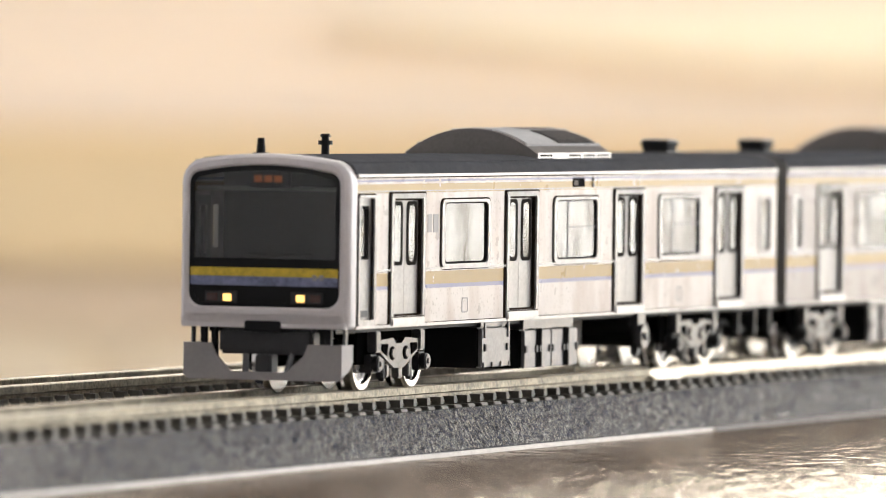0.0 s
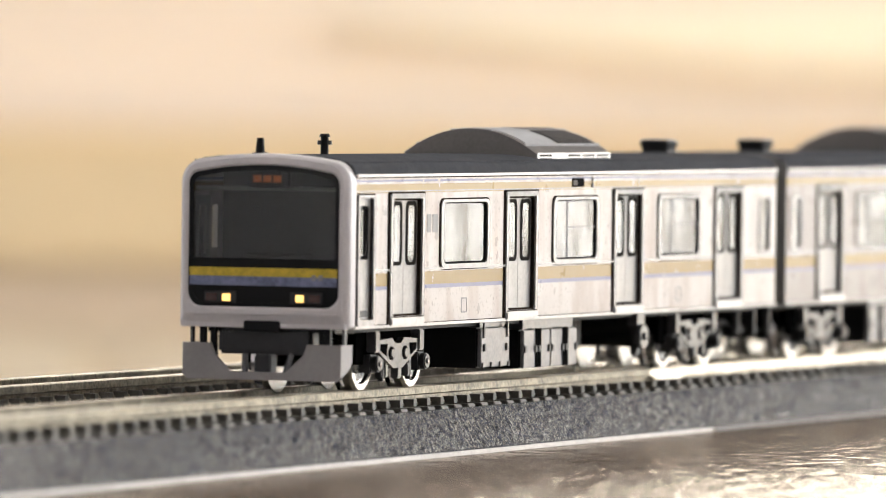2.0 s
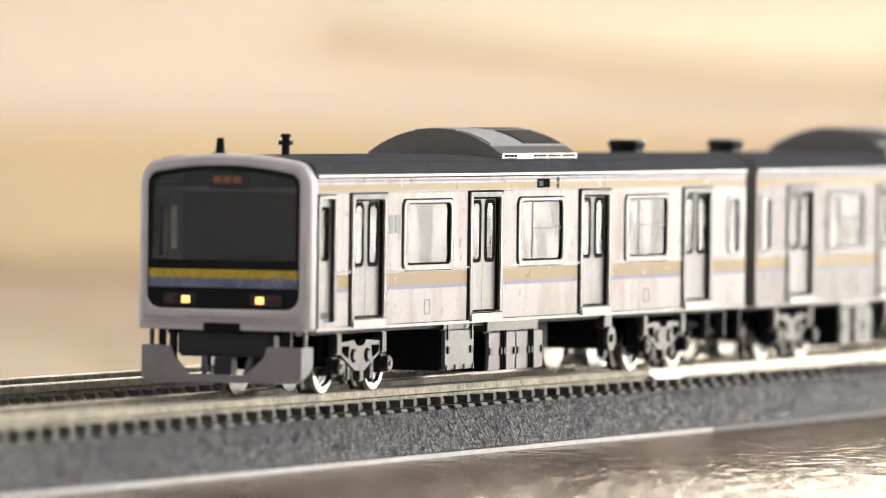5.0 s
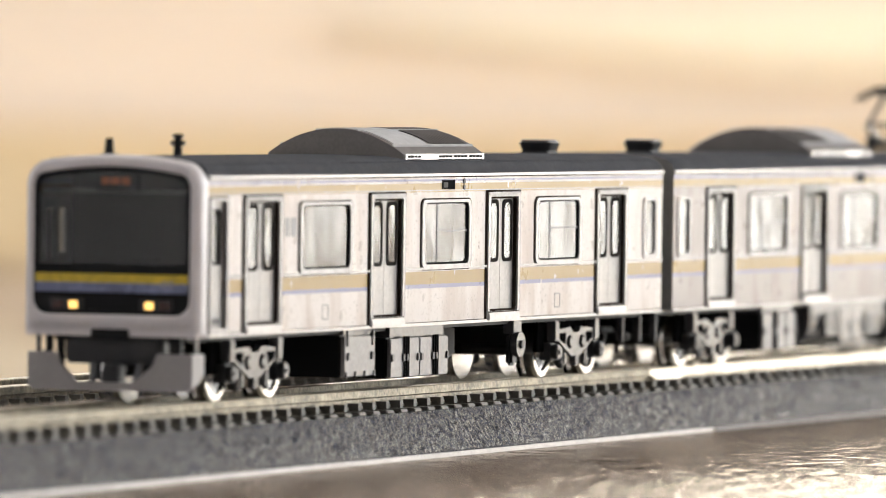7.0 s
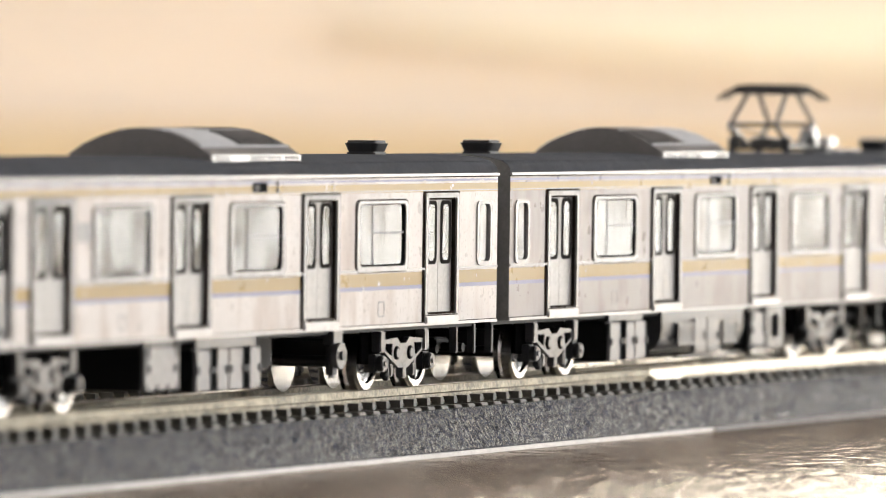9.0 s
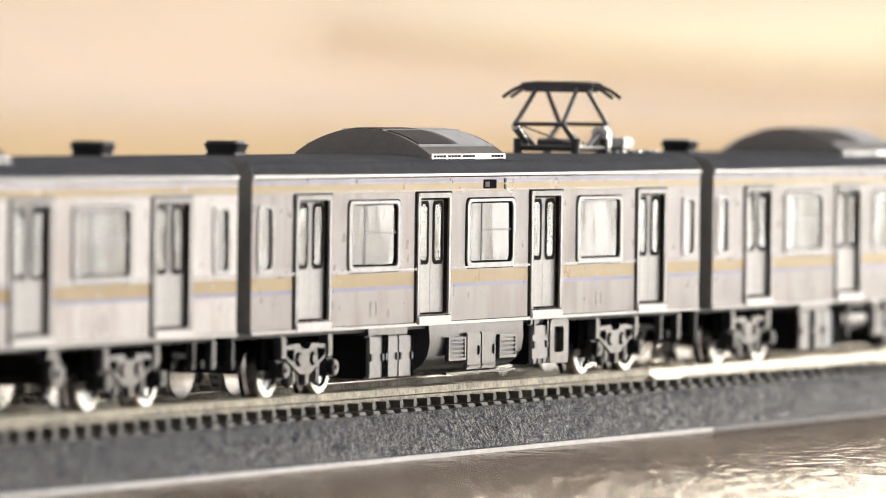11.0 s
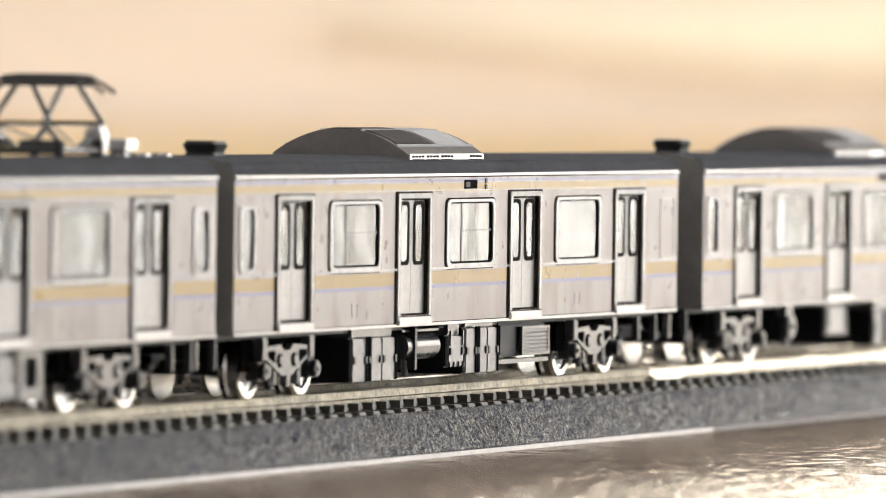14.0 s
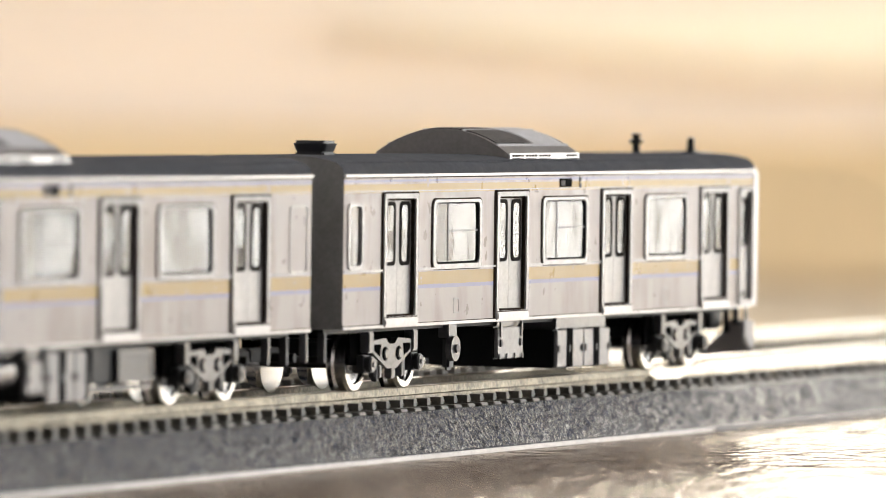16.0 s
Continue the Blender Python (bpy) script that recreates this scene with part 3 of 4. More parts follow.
def louvre(car, x0, x1, z0, z1, label="louvred grille panel"):
    g = part("grille", box(B(), x0, x1, -7.75, -7.5, z0, z1, 0.05), DULL, car, label)
    part("grille_frame", ring(B(), [(x0, z0), (x1, z0), (x1, z1), (x0, z1)], [(x0 + .35, z0 + .3), (x1 - .35, z0 + .3), (x1 - .35, z1 - .3), (x0 + .35, z1 - .3)], -7.95, -7.6), GEAR, g)
    n = max(3, int((z1 - z0) / 0.5))
    me = mesh_of(box(B(), x0 + 0.3, x1 - 0.3, -7.92, -7.7, -0.09, 0.09), "slat", GEAR)
    for i in range(n):
        part("slat", me, None, g, at=move(z=z0 + 0.3 + (z1 - z0 - 0.6) * (i + 0.5) / n))


def air_unit(car, x0, x1, plate_first):
    """The roof's cooling unit: a low arch with slotted sides, a plain cover and a dark ribbed grille on top."""
    hw, zb, zt = 7.6, 23.45, 27.0

    def crown(t):
        return zb + 0.95 + (zt - zb - 0.95) * (1 - abs(t) ** 2.1)

    def shell(a, b, t0, t1, lift, n=20):
        """A curved plate laid over the arch."""
        ts = [t0 + (t1 - t0) * i / n for i in range(n + 1)]
        pts = [(hw * t, crown(t) + lift) for t in ts] + [(hw * t, crown(t) - 0.1) for t in ts[::-1]]
        return prism(B(), pts, a, b)
    n = 20
    arch = [(-hw, zb)] + [(hw * (2 * i / n - 1), crown(2 * i / n - 1)) for i in range(n + 1)] + [(hw, zb)]
    u = part("air_conditioner", prism(B(), arch, x0, x1), UNIT, car, "grey arched roof cooling unit", True)
    L = x1 - x0
    for s in (-1, 1):
        y0, y1 = sorted((s * (hw + 0.02), s * (hw + 0.14)))
        lp = part("louvre_panel", box(B(), x0 + 0.2, x1 - 0.2, y0, y1, zb + 0.05, zb + 1.0, 0.05), UNIT_LIGHT, u, "pale slotted side panel")
        y0, y1 = sorted((s * (hw + 0.1), s * (hw + 0.17)))
        k = 5
        G = (L - 1.0) / k
        for i in range(k):
            if i == (1 if plate_first else 3):
                continue
            for zc in (0.34, 0.72):
                for j in range(4):
                    a = x0 + 0.5 + i * G + 0.3 + j * (G - 0.5) / 4
                    part("slot", box(B(), a, a + (G - 0.5) / 4 - 0.2, y0, y1, zb + zc - 0.12, zb + zc + 0.12), RUBBER, lp)
    pa, pb = (0.05, 0.45) if plate_first else (0.55, 0.95)
    ga, gb = (0.5, 0.96) if plate_first else (0.04, 0.5)
    part("cover_plate", shell(x0 + pa * L, x0 + pb * L, -0.8, 0.8, 0.1), PLATE, u, "pale grey plain cover plate", True)
    part("grille_bed", shell(x0 + ga * L, x0 + gb * L, -0.8, 0.8, 0.04), MATT, u, "black grille", True)
    bars = 11
    for i in range(bars):
        a = x0 + (ga + (gb - ga) * (i + 0.5) / bars) * L
        part("rib", shell(a - 0.16, a + 0.16, -0.78, 0.78, 0.14), UNIT, u)
    for t in (-0.83, -0.3, 0.3, 0.83):
        part("seam", shell(x0 + 0.2, x1 - 0.2, t - 0.012, t + 0.012, 0.17, 2), PLATE, u)
    return u


def vent(car, x):
    v = part("roof_vent", box(B(), x - 1.7, x + 1.7, -1.6, 1.6, 23.9, 24.7, 0.2), DULL, car, "dark roof ventilator")
    bm = prism(B(), rounded(-1.95, 1.95, -1.9, 1.9, 0.7, 4), 24.6, 25.75, "z")
    bmesh.ops.bevel(bm, geom=[e for e in bm.edges if abs(e.verts[0].co.z - e.verts[1].co.z) < 1e-6 and e.verts[0].co.z > 25.5 * MM], offset=0.3 * MM, segments=3, affect="EDGES")
    for w in bm.verts:
        if w.co.z < 24.7 * MM:
            w.co.x, w.co.y = w.co.x * 0.84, w.co.y * 0.84
    part("cap", bm, DULL, v, "", True, move(x=x))


def pantograph(car, x):
    """A raised diamond pantograph on its insulators."""
    p = new("pantograph")
    p.parent = car
    p["label"] = "dark raised diamond pantograph with a black collector head"
    zb, zk, zh = 24.85, 27.5, 31.8

    def bar(name, a, b, r=0.2, m=PANTO, seg=8):
        part(name, tube(B(), (x + a[0], a[1], a[2]), (x + b[0], b[1], b[2]), r, seg=seg), m, p)
    for sx in (-1, 1):
        for sy in (-1, 1):
            bar("insulator", (sx * 4.6, sy * 3.4, 23.9), (sx * 4.6, sy * 3.4, 25.9), 0.5, DULL, 12)
            bar("lower_arm", (sx * 1.6, sy * 2.6, zb + 0.2), (sx * 7, sy * 2.8, zk), 0.3)
            bar("upper_arm", (sx * 7, sy * 2.8, zk), (sx * 1.6, sy * 2.4, zh - 0.4), 0.26)
        bar("knee_bar", (sx * 7, -3.0, zk), (sx * 7, 3.0, zk), 0.22)
        bar("base_beam", (sx * 4.6, -3.6, zb), (sx * 4.6, 3.6, zb), 0.35)
        bar("brace", (sx * 1.6, -2.6, zb + 0.2), (sx * 7, 2.7, zk), 0.1)
        # collector strips with down-turned horns
        pts = [(-6.5, zh - 1.35), (-5.4, zh - 0.6), (-4.2, zh - 0.05), (-2.6, zh + 0.12), (2.6, zh + 0.12), (4.2, zh - 0.05), (5.4, zh - 0.6), (6.5, zh - 1.35)]
        for a, b in zip(pts[:-1], pts[1:]):
            bar("collector_strip", (sx * 1.3, a[0], a[1]), (sx * 1.3, b[0], b[1]), 0.2 if abs(a[0]) + abs(b[0]) > 8 else 0.36)
        part("shoe", box(B(), x + sx * 1.3 - 0.45, x + sx * 1.3 + 0.45, -4.0, 4.0, zh - 0.75, zh + 0.3, 0.2), PANTO, p)
    for sy in (-1, 1):
        bar("base_rail", (-4.9, sy * 3.4, zb), (4.9, sy * 3.4, zb), 0.3)
        bar("head_link", (-1.3, sy * 2.2, zh - 0.1), (1.3, sy * 2.2, zh - 0.1), 0.22)
    part("spring_drum", tube(B(), (x - 1.2, -2.2, zb + 0.5), (x - 1.2, 2.2, zb + 0.5), 0.55, seg=14), PANTO, p)
    part("bright_spring", tube(B(), (x - 6.9, 2.9, zk - 0.25), (x - 3.4, 2.9, zb + 0.7), 0.45, seg=10), WHEEL, p, "bright bare metal spring", at=None)
    a = part("arrester", box(B(), x + 4.6, x + 6.8, -3.6, -1.8, 24.7, 27.2, 0.3), UNIT_LIGHT, car, "grey roof equipment box")
    part("foot", box(B(), x + 5.0, x + 6.4, -3.2, -2.2, 23.7, 24.7, 0.1), DULL, a)
    s = part("switch_box", box(B(), x + 12.2, x + 15.4, -3.0, -0.6, 24.9, 26.0, 0.2), UNIT_LIGHT, car, "pale roof switch box")
    part("stand", box(B(), x + 12.8, x + 14.8, -2.6, -1.0, 23.9, 24.9, 0.05), DULL, s)
    for i in range(6):
        tube_x = x + 9.5 + i * 2.6
        part("cable_clamp", box(B(), tube_x - 0.5, tube_x + 0.5, -3.2, -2.2, 23.9, 24.6, 0.1), UNIT_LIGHT if i % 2 else DULL, car)
    part("roof_cable", tube(B(), (x + 6, -2.7, 24.4), (x + 24, -2.7, 24.3), 0.22, seg=8), DULL, car)


def cab(car, xf):
    """The driver's end, facing the low end of x: a pale mask round a black face, lamps, skirt and coupler."""
    def outline(hw, zb, zt, arch, rb, rt, n=6):
        pts = []
        m = 10
        for i in range(m + 1):                      # top, from one shoulder to the other
            y = (hw - rt) * (1 - 2 * i / m)
            pts.append((y, zt + arch * (1 - (y / hw) ** 2)))
        ztl = zt + arch * (1 - ((hw - rt) / hw) ** 2)
        for i in range(1, n + 1):
            a = radians(90 + 90 * i / n)
            pts.append((-(hw - rt) + rt * math.cos(a), ztl - rt + rt * math.sin(a)))
        for i in range(n + 1):
            a = radians(180 + 90 * i / n)
            pts.append((-(hw - rb) + rb * math.cos(a), zb + rb + rb * math.sin(a)))
        for i in range(n + 1):
            a = radians(270 + 90 * i / n)
            pts.append((hw - rb + rb * math.cos(a), zb + rb + rb * math.sin(a)))
        for i in range(n):
            a = radians(90 * i / n)
            pts.append((hw - rt + rt * math.cos(a), ztl - rt + rt * math.sin(a)))
        return pts
    # mask in nested loops: inner rim, face, rounded edge, back
    loops = [(outline(8.3, 8.75, 22.3, 0.95, 1.5, 1.3), 0.7), (outline(8.3, 8.75, 22.3, 0.95, 1.5, 1.3), 0.3), (outline(8.5, 8.5, 22.5, 0.95, 1.6, 1.5), 0.1),
             (outline(8.8, 7.2, 23.1, 0.95, 0.8, 2.0), 0.1), (outline(9.2, 6.75, 23.3, 1.0, 0.5, 2.3), 0.45), (outline(9.4, Z0, 23.4, 1.05, 0.4, 2.4), 1.1), (outline(9.4, Z0, 23.4, 1.05, 0.4, 2.4), 2.2)]
    bm = B()
    rows = [[bm.verts.new(((xf + d) * MM, y * MM, z * MM)) for y, z in pts] for pts, d in loops]
    for p, q in zip(rows[:-1], rows[1:]):
        for i in range(len(p)):
            j = (i + 1) % len(p)
            bm.faces.new((p[i], p[j], q[j], q[i]))
    bmesh.ops.recalc_face_normals(bm, faces=bm.faces)
    c = part("cab_front", bm, MASK, car, "pale grey moulded cab mask with rounded edges", True)
    part("ledge", box(B(), xf - 0.12, xf + 0.3, -8.6, 8.6, 7.95, 8.15, 0.08), MASK, c)
    part("apron", box(B(), xf + 0.15, xf + 1.2, -9.1, 9.1, 6.62, 7.4, 0.1), MASK, c)
    part("coupler_recess", box(B(), xf - 0.05, xf + 1, -2.0, 2.0, 6.3, 7.35, 0.1), BLACK, c)
    hole = outline(8.35, 8.7, 22.33, 0.95, 1.5, 1.3)
    cut = 13.7
    low = [(y, z) for y, z in hole if z < cut]
    left = [p for p in low if p[0] < 0]
    right = [p for p in low if p[0] >= 0]
    panel = [(-8.35, cut)] + left + right + [(8.35, cut)]
    part("black_panel", prism(B(), panel, xf + 0.4, xf + 0.9), BLACK, c, "black lower face panel")
    shoulder_r = [p for p in hole[:17] if p[1] >= cut]
    shoulder_l = [p for p in hole[17:] if p[1] >= cut]
    part("windscreen", prism(B(), shoulder_l + shoulder_r + [(-8.35, cut), (8.35, cut)], xf + 0.45, xf + 0.6), TINT, c, "dark tinted windscreen")
    part("surround", ring(B(), outline(8.33, 8.72, 22.32, 0.95, 1.5, 1.3), outline(7.85, 9.2, 21.85, 0.9, 1.2, 1.1), xf + 0.3, xf + 0.42, "x"), BLACK, c)
    part("band_blue", box(B(), xf + 0.2, xf + 0.45, -8.15, 8.15, 10.9, 11.85, 0.05), BLUE, c, "worn blue lower half of the front band")
    part("band_yellow", box(B(), xf + 0.2, xf + 0.45, -8.15, 8.15, 11.86, 12.75, 0.05), OCHRE, c, "worn yellow upper half of the front band")
    for dy in (0.0, 0.75):
        part("mark", box(B(), xf + 0.14, xf + 0.21, -6.6 + dy, -6.15 + dy, 11.55, 12.1), TRIM, c, "small pale mark")
    for s in (-1, 1):
        y0, y1 = sorted((s * 2.9, s * 6.6))
        h = part("lamp_housing", box(B(), xf + 0.3, xf + 0.5, y0, y1, 8.95, 10.4, 0.1), DULL, c)
        y0, y1 = sorted((s * 3.5, s * 4.6))
        part("headlight", box(B(), xf + 0.22, xf + 0.45, y0, y1, 9.2, 10.15, 0.4), LAMP_ON, h, "lit warm yellow headlight")
        y0, y1 = sorted((s * 5.0, s * 6.4))
        part("tail_light", box(B(), xf + 0.24, xf + 0.45, y0, y1, 9.2, 10.2, 0.12), LAMP_OFF, h, "unlit dark red tail light")
        part("wiper", tube(B(), (xf + 0.3, s * 0.9 - 1.2, 14.2), (xf + 0.3, s * 3.6 - 1.8, 14.3), 0.1, seg=6), BLACK, c)
    d = part("destination_box", box(B(), xf + 0.95, xf + 2.2, -2.2, 2.2, 20.9, 22.7, 0.15), BLACK, c, "dark destination display")
    for i in range(3):
        part("display_bar", box(B(), xf + 0.88, xf + 0.94, -1.6 + i * 1.1, -0.75 + i * 1.1, 21.5, 22.2), LED, d, "glowing orange display characters")
    part("cab_desk", box(B(), xf + 1.0, xf + 4.5, -8.0, 8.0, 8.0, 13.2), BLACK, c)
    part("cab_bulkhead", box(B(), xf + 10.2, xf + 10.8, -8.7, 8.7, 7.8, 22.3), DULL, c)
    # skirt with its notch
    sk = [(-8.75, 5.0), (-8.75, 1.75), (-8.2, 1.3), (8.2, 1.3), (8.75, 1.75), (8.75, 5.0), (5.7, 5.0), (5.3, 3.9), (3.5, 2.1), (-2.6, 2.1), (-4.6, 3.9), (-5.0, 5.0)]
    s = part("skirt", prism(B(), sk, xf + 0.1, xf + 0.6), SKIRT, car, "grey snow plough skirt")
    for sg in (-1, 1):
        y0, y1 = sorted((sg * 8.25, sg * 8.75))
        part("skirt_side", prism(B(), [(xf + 0.6, 5.0), (xf + 0.6, 1.75), (xf + 2.2, 2.3), (xf + 3.2, 3.2), (xf + 3.2, 5.0)], y0, y1, "y"), SKIRT, s)
        part("skirt_stay", box(B(), xf + 0.9, xf + 1.5, sg * 6.9 - 0.3, sg * 6.9 + 0.3, 4.6, 6.7), BLACK, s)
        part("skirt_stay", box(B(), xf + 1.6, xf + 2.2, sg * 6.0 - 0.3, sg * 6.0 + 0.3, 3.6, 6.7), BLACK, s)
        part("step", box(B(), xf + 1.6, xf + 2.2, sg * 8.4 - 0.15, sg * 8.4 + 0.15, 2.8, 6.6, 0.05), GEAR, s)
    cp = part("coupler", box(B(), xf + 0.9, xf + 5, -5.2, 5.2, 3.9, 6.5, 0.3), DULL, car, "black dummy coupler and air pipes")
    part("coupler_head", box(B(), xf + 0.3, xf + 2.2, -0.9, 0.9, 2.0, 3.9, 0.15), DULL, cp)
    for y in (-2.4, 2.1):
        part("air_hose", tube(B(), (xf + 0.8, y, 2.0), (xf + 1.6, y * 1.15, 4.2), 0.35, seg=10), GEAR, cp)
    # roof aerials
    a = part("aerial", tube(box(B(), xf + 4.6, xf + 6.6, 2.1, 3.3, 24.0, 24.5, 0.1), (xf + 5.6, 2.7, 24.4), (xf + 5.6, 2.7, 26.0), 0.5, 0.36, seg=12), BLACK, car, "short black roof aerial")
    a = part("horn", tube(B(), (xf + 16.5, 0, 24.0), (xf + 16.5, 0, 26.2), 0.45, 0.4, seg=12), BLACK, car, "black roof aerial with a crosspiece")
    part("collar", tube(B(), (xf + 16.5, 0, 25.3), (xf + 16.5, 0, 25.75), 0.75, seg=16), BLACK, a)
    part("tip", tube(B(), (xf + 16.5, 0, 26.1), (xf + 16.5, 0, 26.45), 0.6, 0.45, seg=14), BLACK, a)


def railcar(label, length, pitch, kinds, ac, vent_x, square, under, has_cab, end_a=True, end_b=True, panto=None, slit=False):
    """A car with its middle at x = 0 and the rail's top at z = 0. kinds: for its three windows, p plain or d divided."""
    car = thing("railcar", label, "model train car", group="cars of the model train")
    x0, x1 = -length / 2, length / 2
    doors = [(i - 1.5) * pitch for i in range(4)]
    wins = [(i - 1) * pitch for i in range(3)]
    xs = x0 + (2.2 if has_cab else 0.0)
    ends = []
    if has_cab:
        ends.append((x0 + 3.1, x0 + 6.9, 7.5, 20.0))
    elif end_a:
        ends.append((doors[0] - 14.2, doors[0] - 10.6, 13.1, 19.2))
    if end_b:
        ends.append((doors[3] + 10.6, doors[3] + 14.2, 13.1, 19.2))
    holes = [(d - 4.1, d + 4.1, 7.7, 19.95) for d in doors] + [(w - 6.3, w + 6.3, 13.0, 19.4) for w in wins] + ends
    sides = []
    for rz in (0, 180):
        hs = [h if rz == 0 else (-h[1], -h[0], h[2], h[3]) for h in holes]
        if slit and rz:
            hs.append((-x0 - 9.0, -x0 - 7.6, 14.6, 19.0))
        a, b = (xs, x1) if rz == 0 else (-x1, -xs)
        turn = pose(0, 0, 0, 0, 0, rz)
        side = part("side_wall", wall_holes(B(), a, b, Z0, ZS, -HW, -HW + 0.55, hs), SILVER_PALE if slit else SILVER, car, "worn silver side with ochre and blue bands", at=turn)
        sides.append(side)
        flip = 1 if rz == 0 else -1
        for z, h, pr in ((12.42, 0.22, 0.14), (20.62, 0.1, 0.08), (22.15, 0.28, 0.22), (6.62, 0.3, 0.12)):
            segs = [(a, b)]
            if z == 12.42:
                cuts = sorted((flip * d - 4.5, flip * d + 4.5) for d in doors)
                segs = list(zip([a] + [c[1] for c in cuts], [c[0] for c in cuts] + [b]))
                if has_cab and flip > 0:
                    segs[0] = (x0 + 7.6, segs[0][1])
                elif has_cab:
                    segs[-1] = (segs[-1][0], -x0 - 7.6)
            for sa, sb in segs:
                if sb - sa > 0.5:
                    part("moulding", box(B(), sa, sb, -HW - pr, -HW + 0.05, z, z + h), TRIM if 10 < z < 21 else HIGHLIGHT_TRIM, side)
        for d in doors:
            x = flip * d
            fr = part("door_frame", ring(B(), rounded(x - 4.75, x + 4.75, 6.75, 20.4, 0.25, 2), rounded(x - 4.1, x + 4.1, 7.75, 19.9, 0.2, 2), -HW - 0.2, -HW + 0.3), TRIM, side)
            part("door_groove", ring(B(), rounded(x - 5.3, x + 5.15, 6.66, 20.6, 0.25, 2), rounded(x - 4.7, x + 4.7, 6.8, 20.35, 0.2, 2), -HW - 0.06, -HW + 0.05), GROOVE, side)
            part("door_reveal", ring(B(), rounded(x - 4.09, x + 4.09, 7.76, 19.89, 0.2, 2), rounded(x - 3.82, x + 3.82, 7.95, 19.68, 0.2, 2), -HW + 0.02, -HW + 0.5), GROOVE, side)
            part("door_sill", box(B(), x - 4.6, x + 4.6, -HW - 0.34, -HW + 0.1, 6.75, 7.6, 0.1), HIGHLIGHT_TRIM, side)
            part("sill_groove", box(B(), x - 4.55, x + 4.55, -HW - 0.23, -HW + 0.1, 7.6, 7.72), GROOVE, side)
            part("door_header", box(B(), x - 4.5, x + 4.5, -HW - 0.28, -HW + 0.1, 20.02, 20.3, 0.08), TRIM, side)
            for sg in (-1, 1):
                lf = part("door", LEAF, None, side, at=move(x + sg * 2.02, -HW + 0.56))
                part("door_pane", LEAF_PANE, None, lf)
                part("door_window_frame", LEAF_RIM, None, lf)
            part("leaf_gap", box(B(), x - 0.09, x + 0.09, -HW + 0.4, -HW + 0.6, 7.8, 19.9), GROOVE, side)
            part("door_handle", box(B(), x - 0.5, x - 0.3, -HW + 0.35, -HW + 0.5, 8.6, 9.5), DULL, side)
        for w, kind in zip(wins, kinds):
            x = flip * w
            at = move(x, -HW)
            part("window_groove", ring(B(), rounded(x - 7.45, x + 7.4, 12.33, 19.86, 0.95), rounded(x - 7.05, x + 7.05, 12.55, 19.65, 0.85), -HW - 0.04, -HW + 0.05), GROOVE, side)
            wf = part("window", SASH["frame"], None, side, at=at)
            part("window_seal", SASH["seal"], None, wf)
            part("pane", SASH["pane"], None, wf)
            if kind == "d":
                part("mullion", SASH["post"], None, wf), part("transom", SASH["bar"], None, wf)
        for e in ends:
            if e[3] > 19.5:
                x = flip * (e[0] + e[1]) / 2
                fr = part("crew_door_frame", ring(B(), rounded(x - 2.4, x + 2.4, 6.9, 20.3, 0.3, 2), rounded(x - 1.9, x + 1.9, 7.5, 20.0, 0.2, 2), -HW - 0.2, -HW + 0.3), TRIM, side)
                part("crew_groove", ring(B(), rounded(x - 2.6, x + 2.55, 6.8, 20.45, 0.3, 2), rounded(x - 2.35, x + 2.35, 6.95, 20.25, 0.25, 2), -HW - 0.06, -HW + 0.05), GROOVE, side)
                cd = part("crew_door", wall_holes(B(), x - 1.88, x + 1.88, 7.5, 20.0, -HW + 0.25, -HW + 0.6, [(x - 0.95, x + 0.95, 13.9, 19.0)]), DOOR, side)
                part("pane", box(B(), x - 1, x + 1, -HW + 0.4, -HW + 0.46, 13.8, 19.1), GLASS, cd)
                part("rubber", ring(B(), rounded(x - 1.15, x + 1.15, 13.7, 19.2, 0.4), rounded(x - 0.85, x + 0.85, 14.0, 18.9, 0.3), -HW + 0.15, -HW + 0.3), RUBBER, cd)
                part("step_notch", box(B(), x - 1.1, x + 1.1, -HW + 0.12, -HW + 0.3, 7.8, 8.5, 0.05), DULL, cd)
            else:
                at = move(flip * (e[0] + e[1]) / 2, -HW)
                ew = part("end_window", END_SASH["frame"], None, side, at=at)
                part("pane", END_SASH["pane"], None, ew)
        if not end_b:
            x = flip * (doors[3] + 12.4)
            part("blank_panel", ring(B(), rounded(x - 2.4, x + 2.4, 12.5, 19.4, 0.7), rounded(x - 2.2, x + 2.2, 12.7, 19.2, 0.6), -HW - 0.06, -HW + 0.1), DOOR, side)
        part("eave_joint", box(B(), a, b, -HW - 0.05, -HW + 0.03, 22.02, 22.14), GROOVE, side)
        part("foot_joint", box(B(), a, b, -HW - 0.04, -HW + 0.03, 6.93, 7.0), GROOVE, side)
        # hatches low on the side, and the small sign box under the eave
        for hx in (doors[1] - pitch * 0.5, doors[3] - pitch * 0.5):
            part("hatch", ring(B(), rounded(hx - 0.85, hx + 0.85, 7.75, 9.35, 0.2, 2), rounded(hx - 0.72, hx + 0.72, 7.88, 9.22, 0.15, 2), -HW - 0.03, -HW + 0.05), LOGO, side)
        part("sign_box", box(B(), flip * square - 1.9, flip * square + 1.9, -HW - 0.05, -HW + 0.1, 20.75, 21.75, 0.05), RUBBER, side, "dark little side sign")
        part("sign_pane", box(B(), flip * square - 1.5, flip * square - 0.3, -HW - 0.08, -HW + 0.05, 20.95, 21.5), UNIT, side)
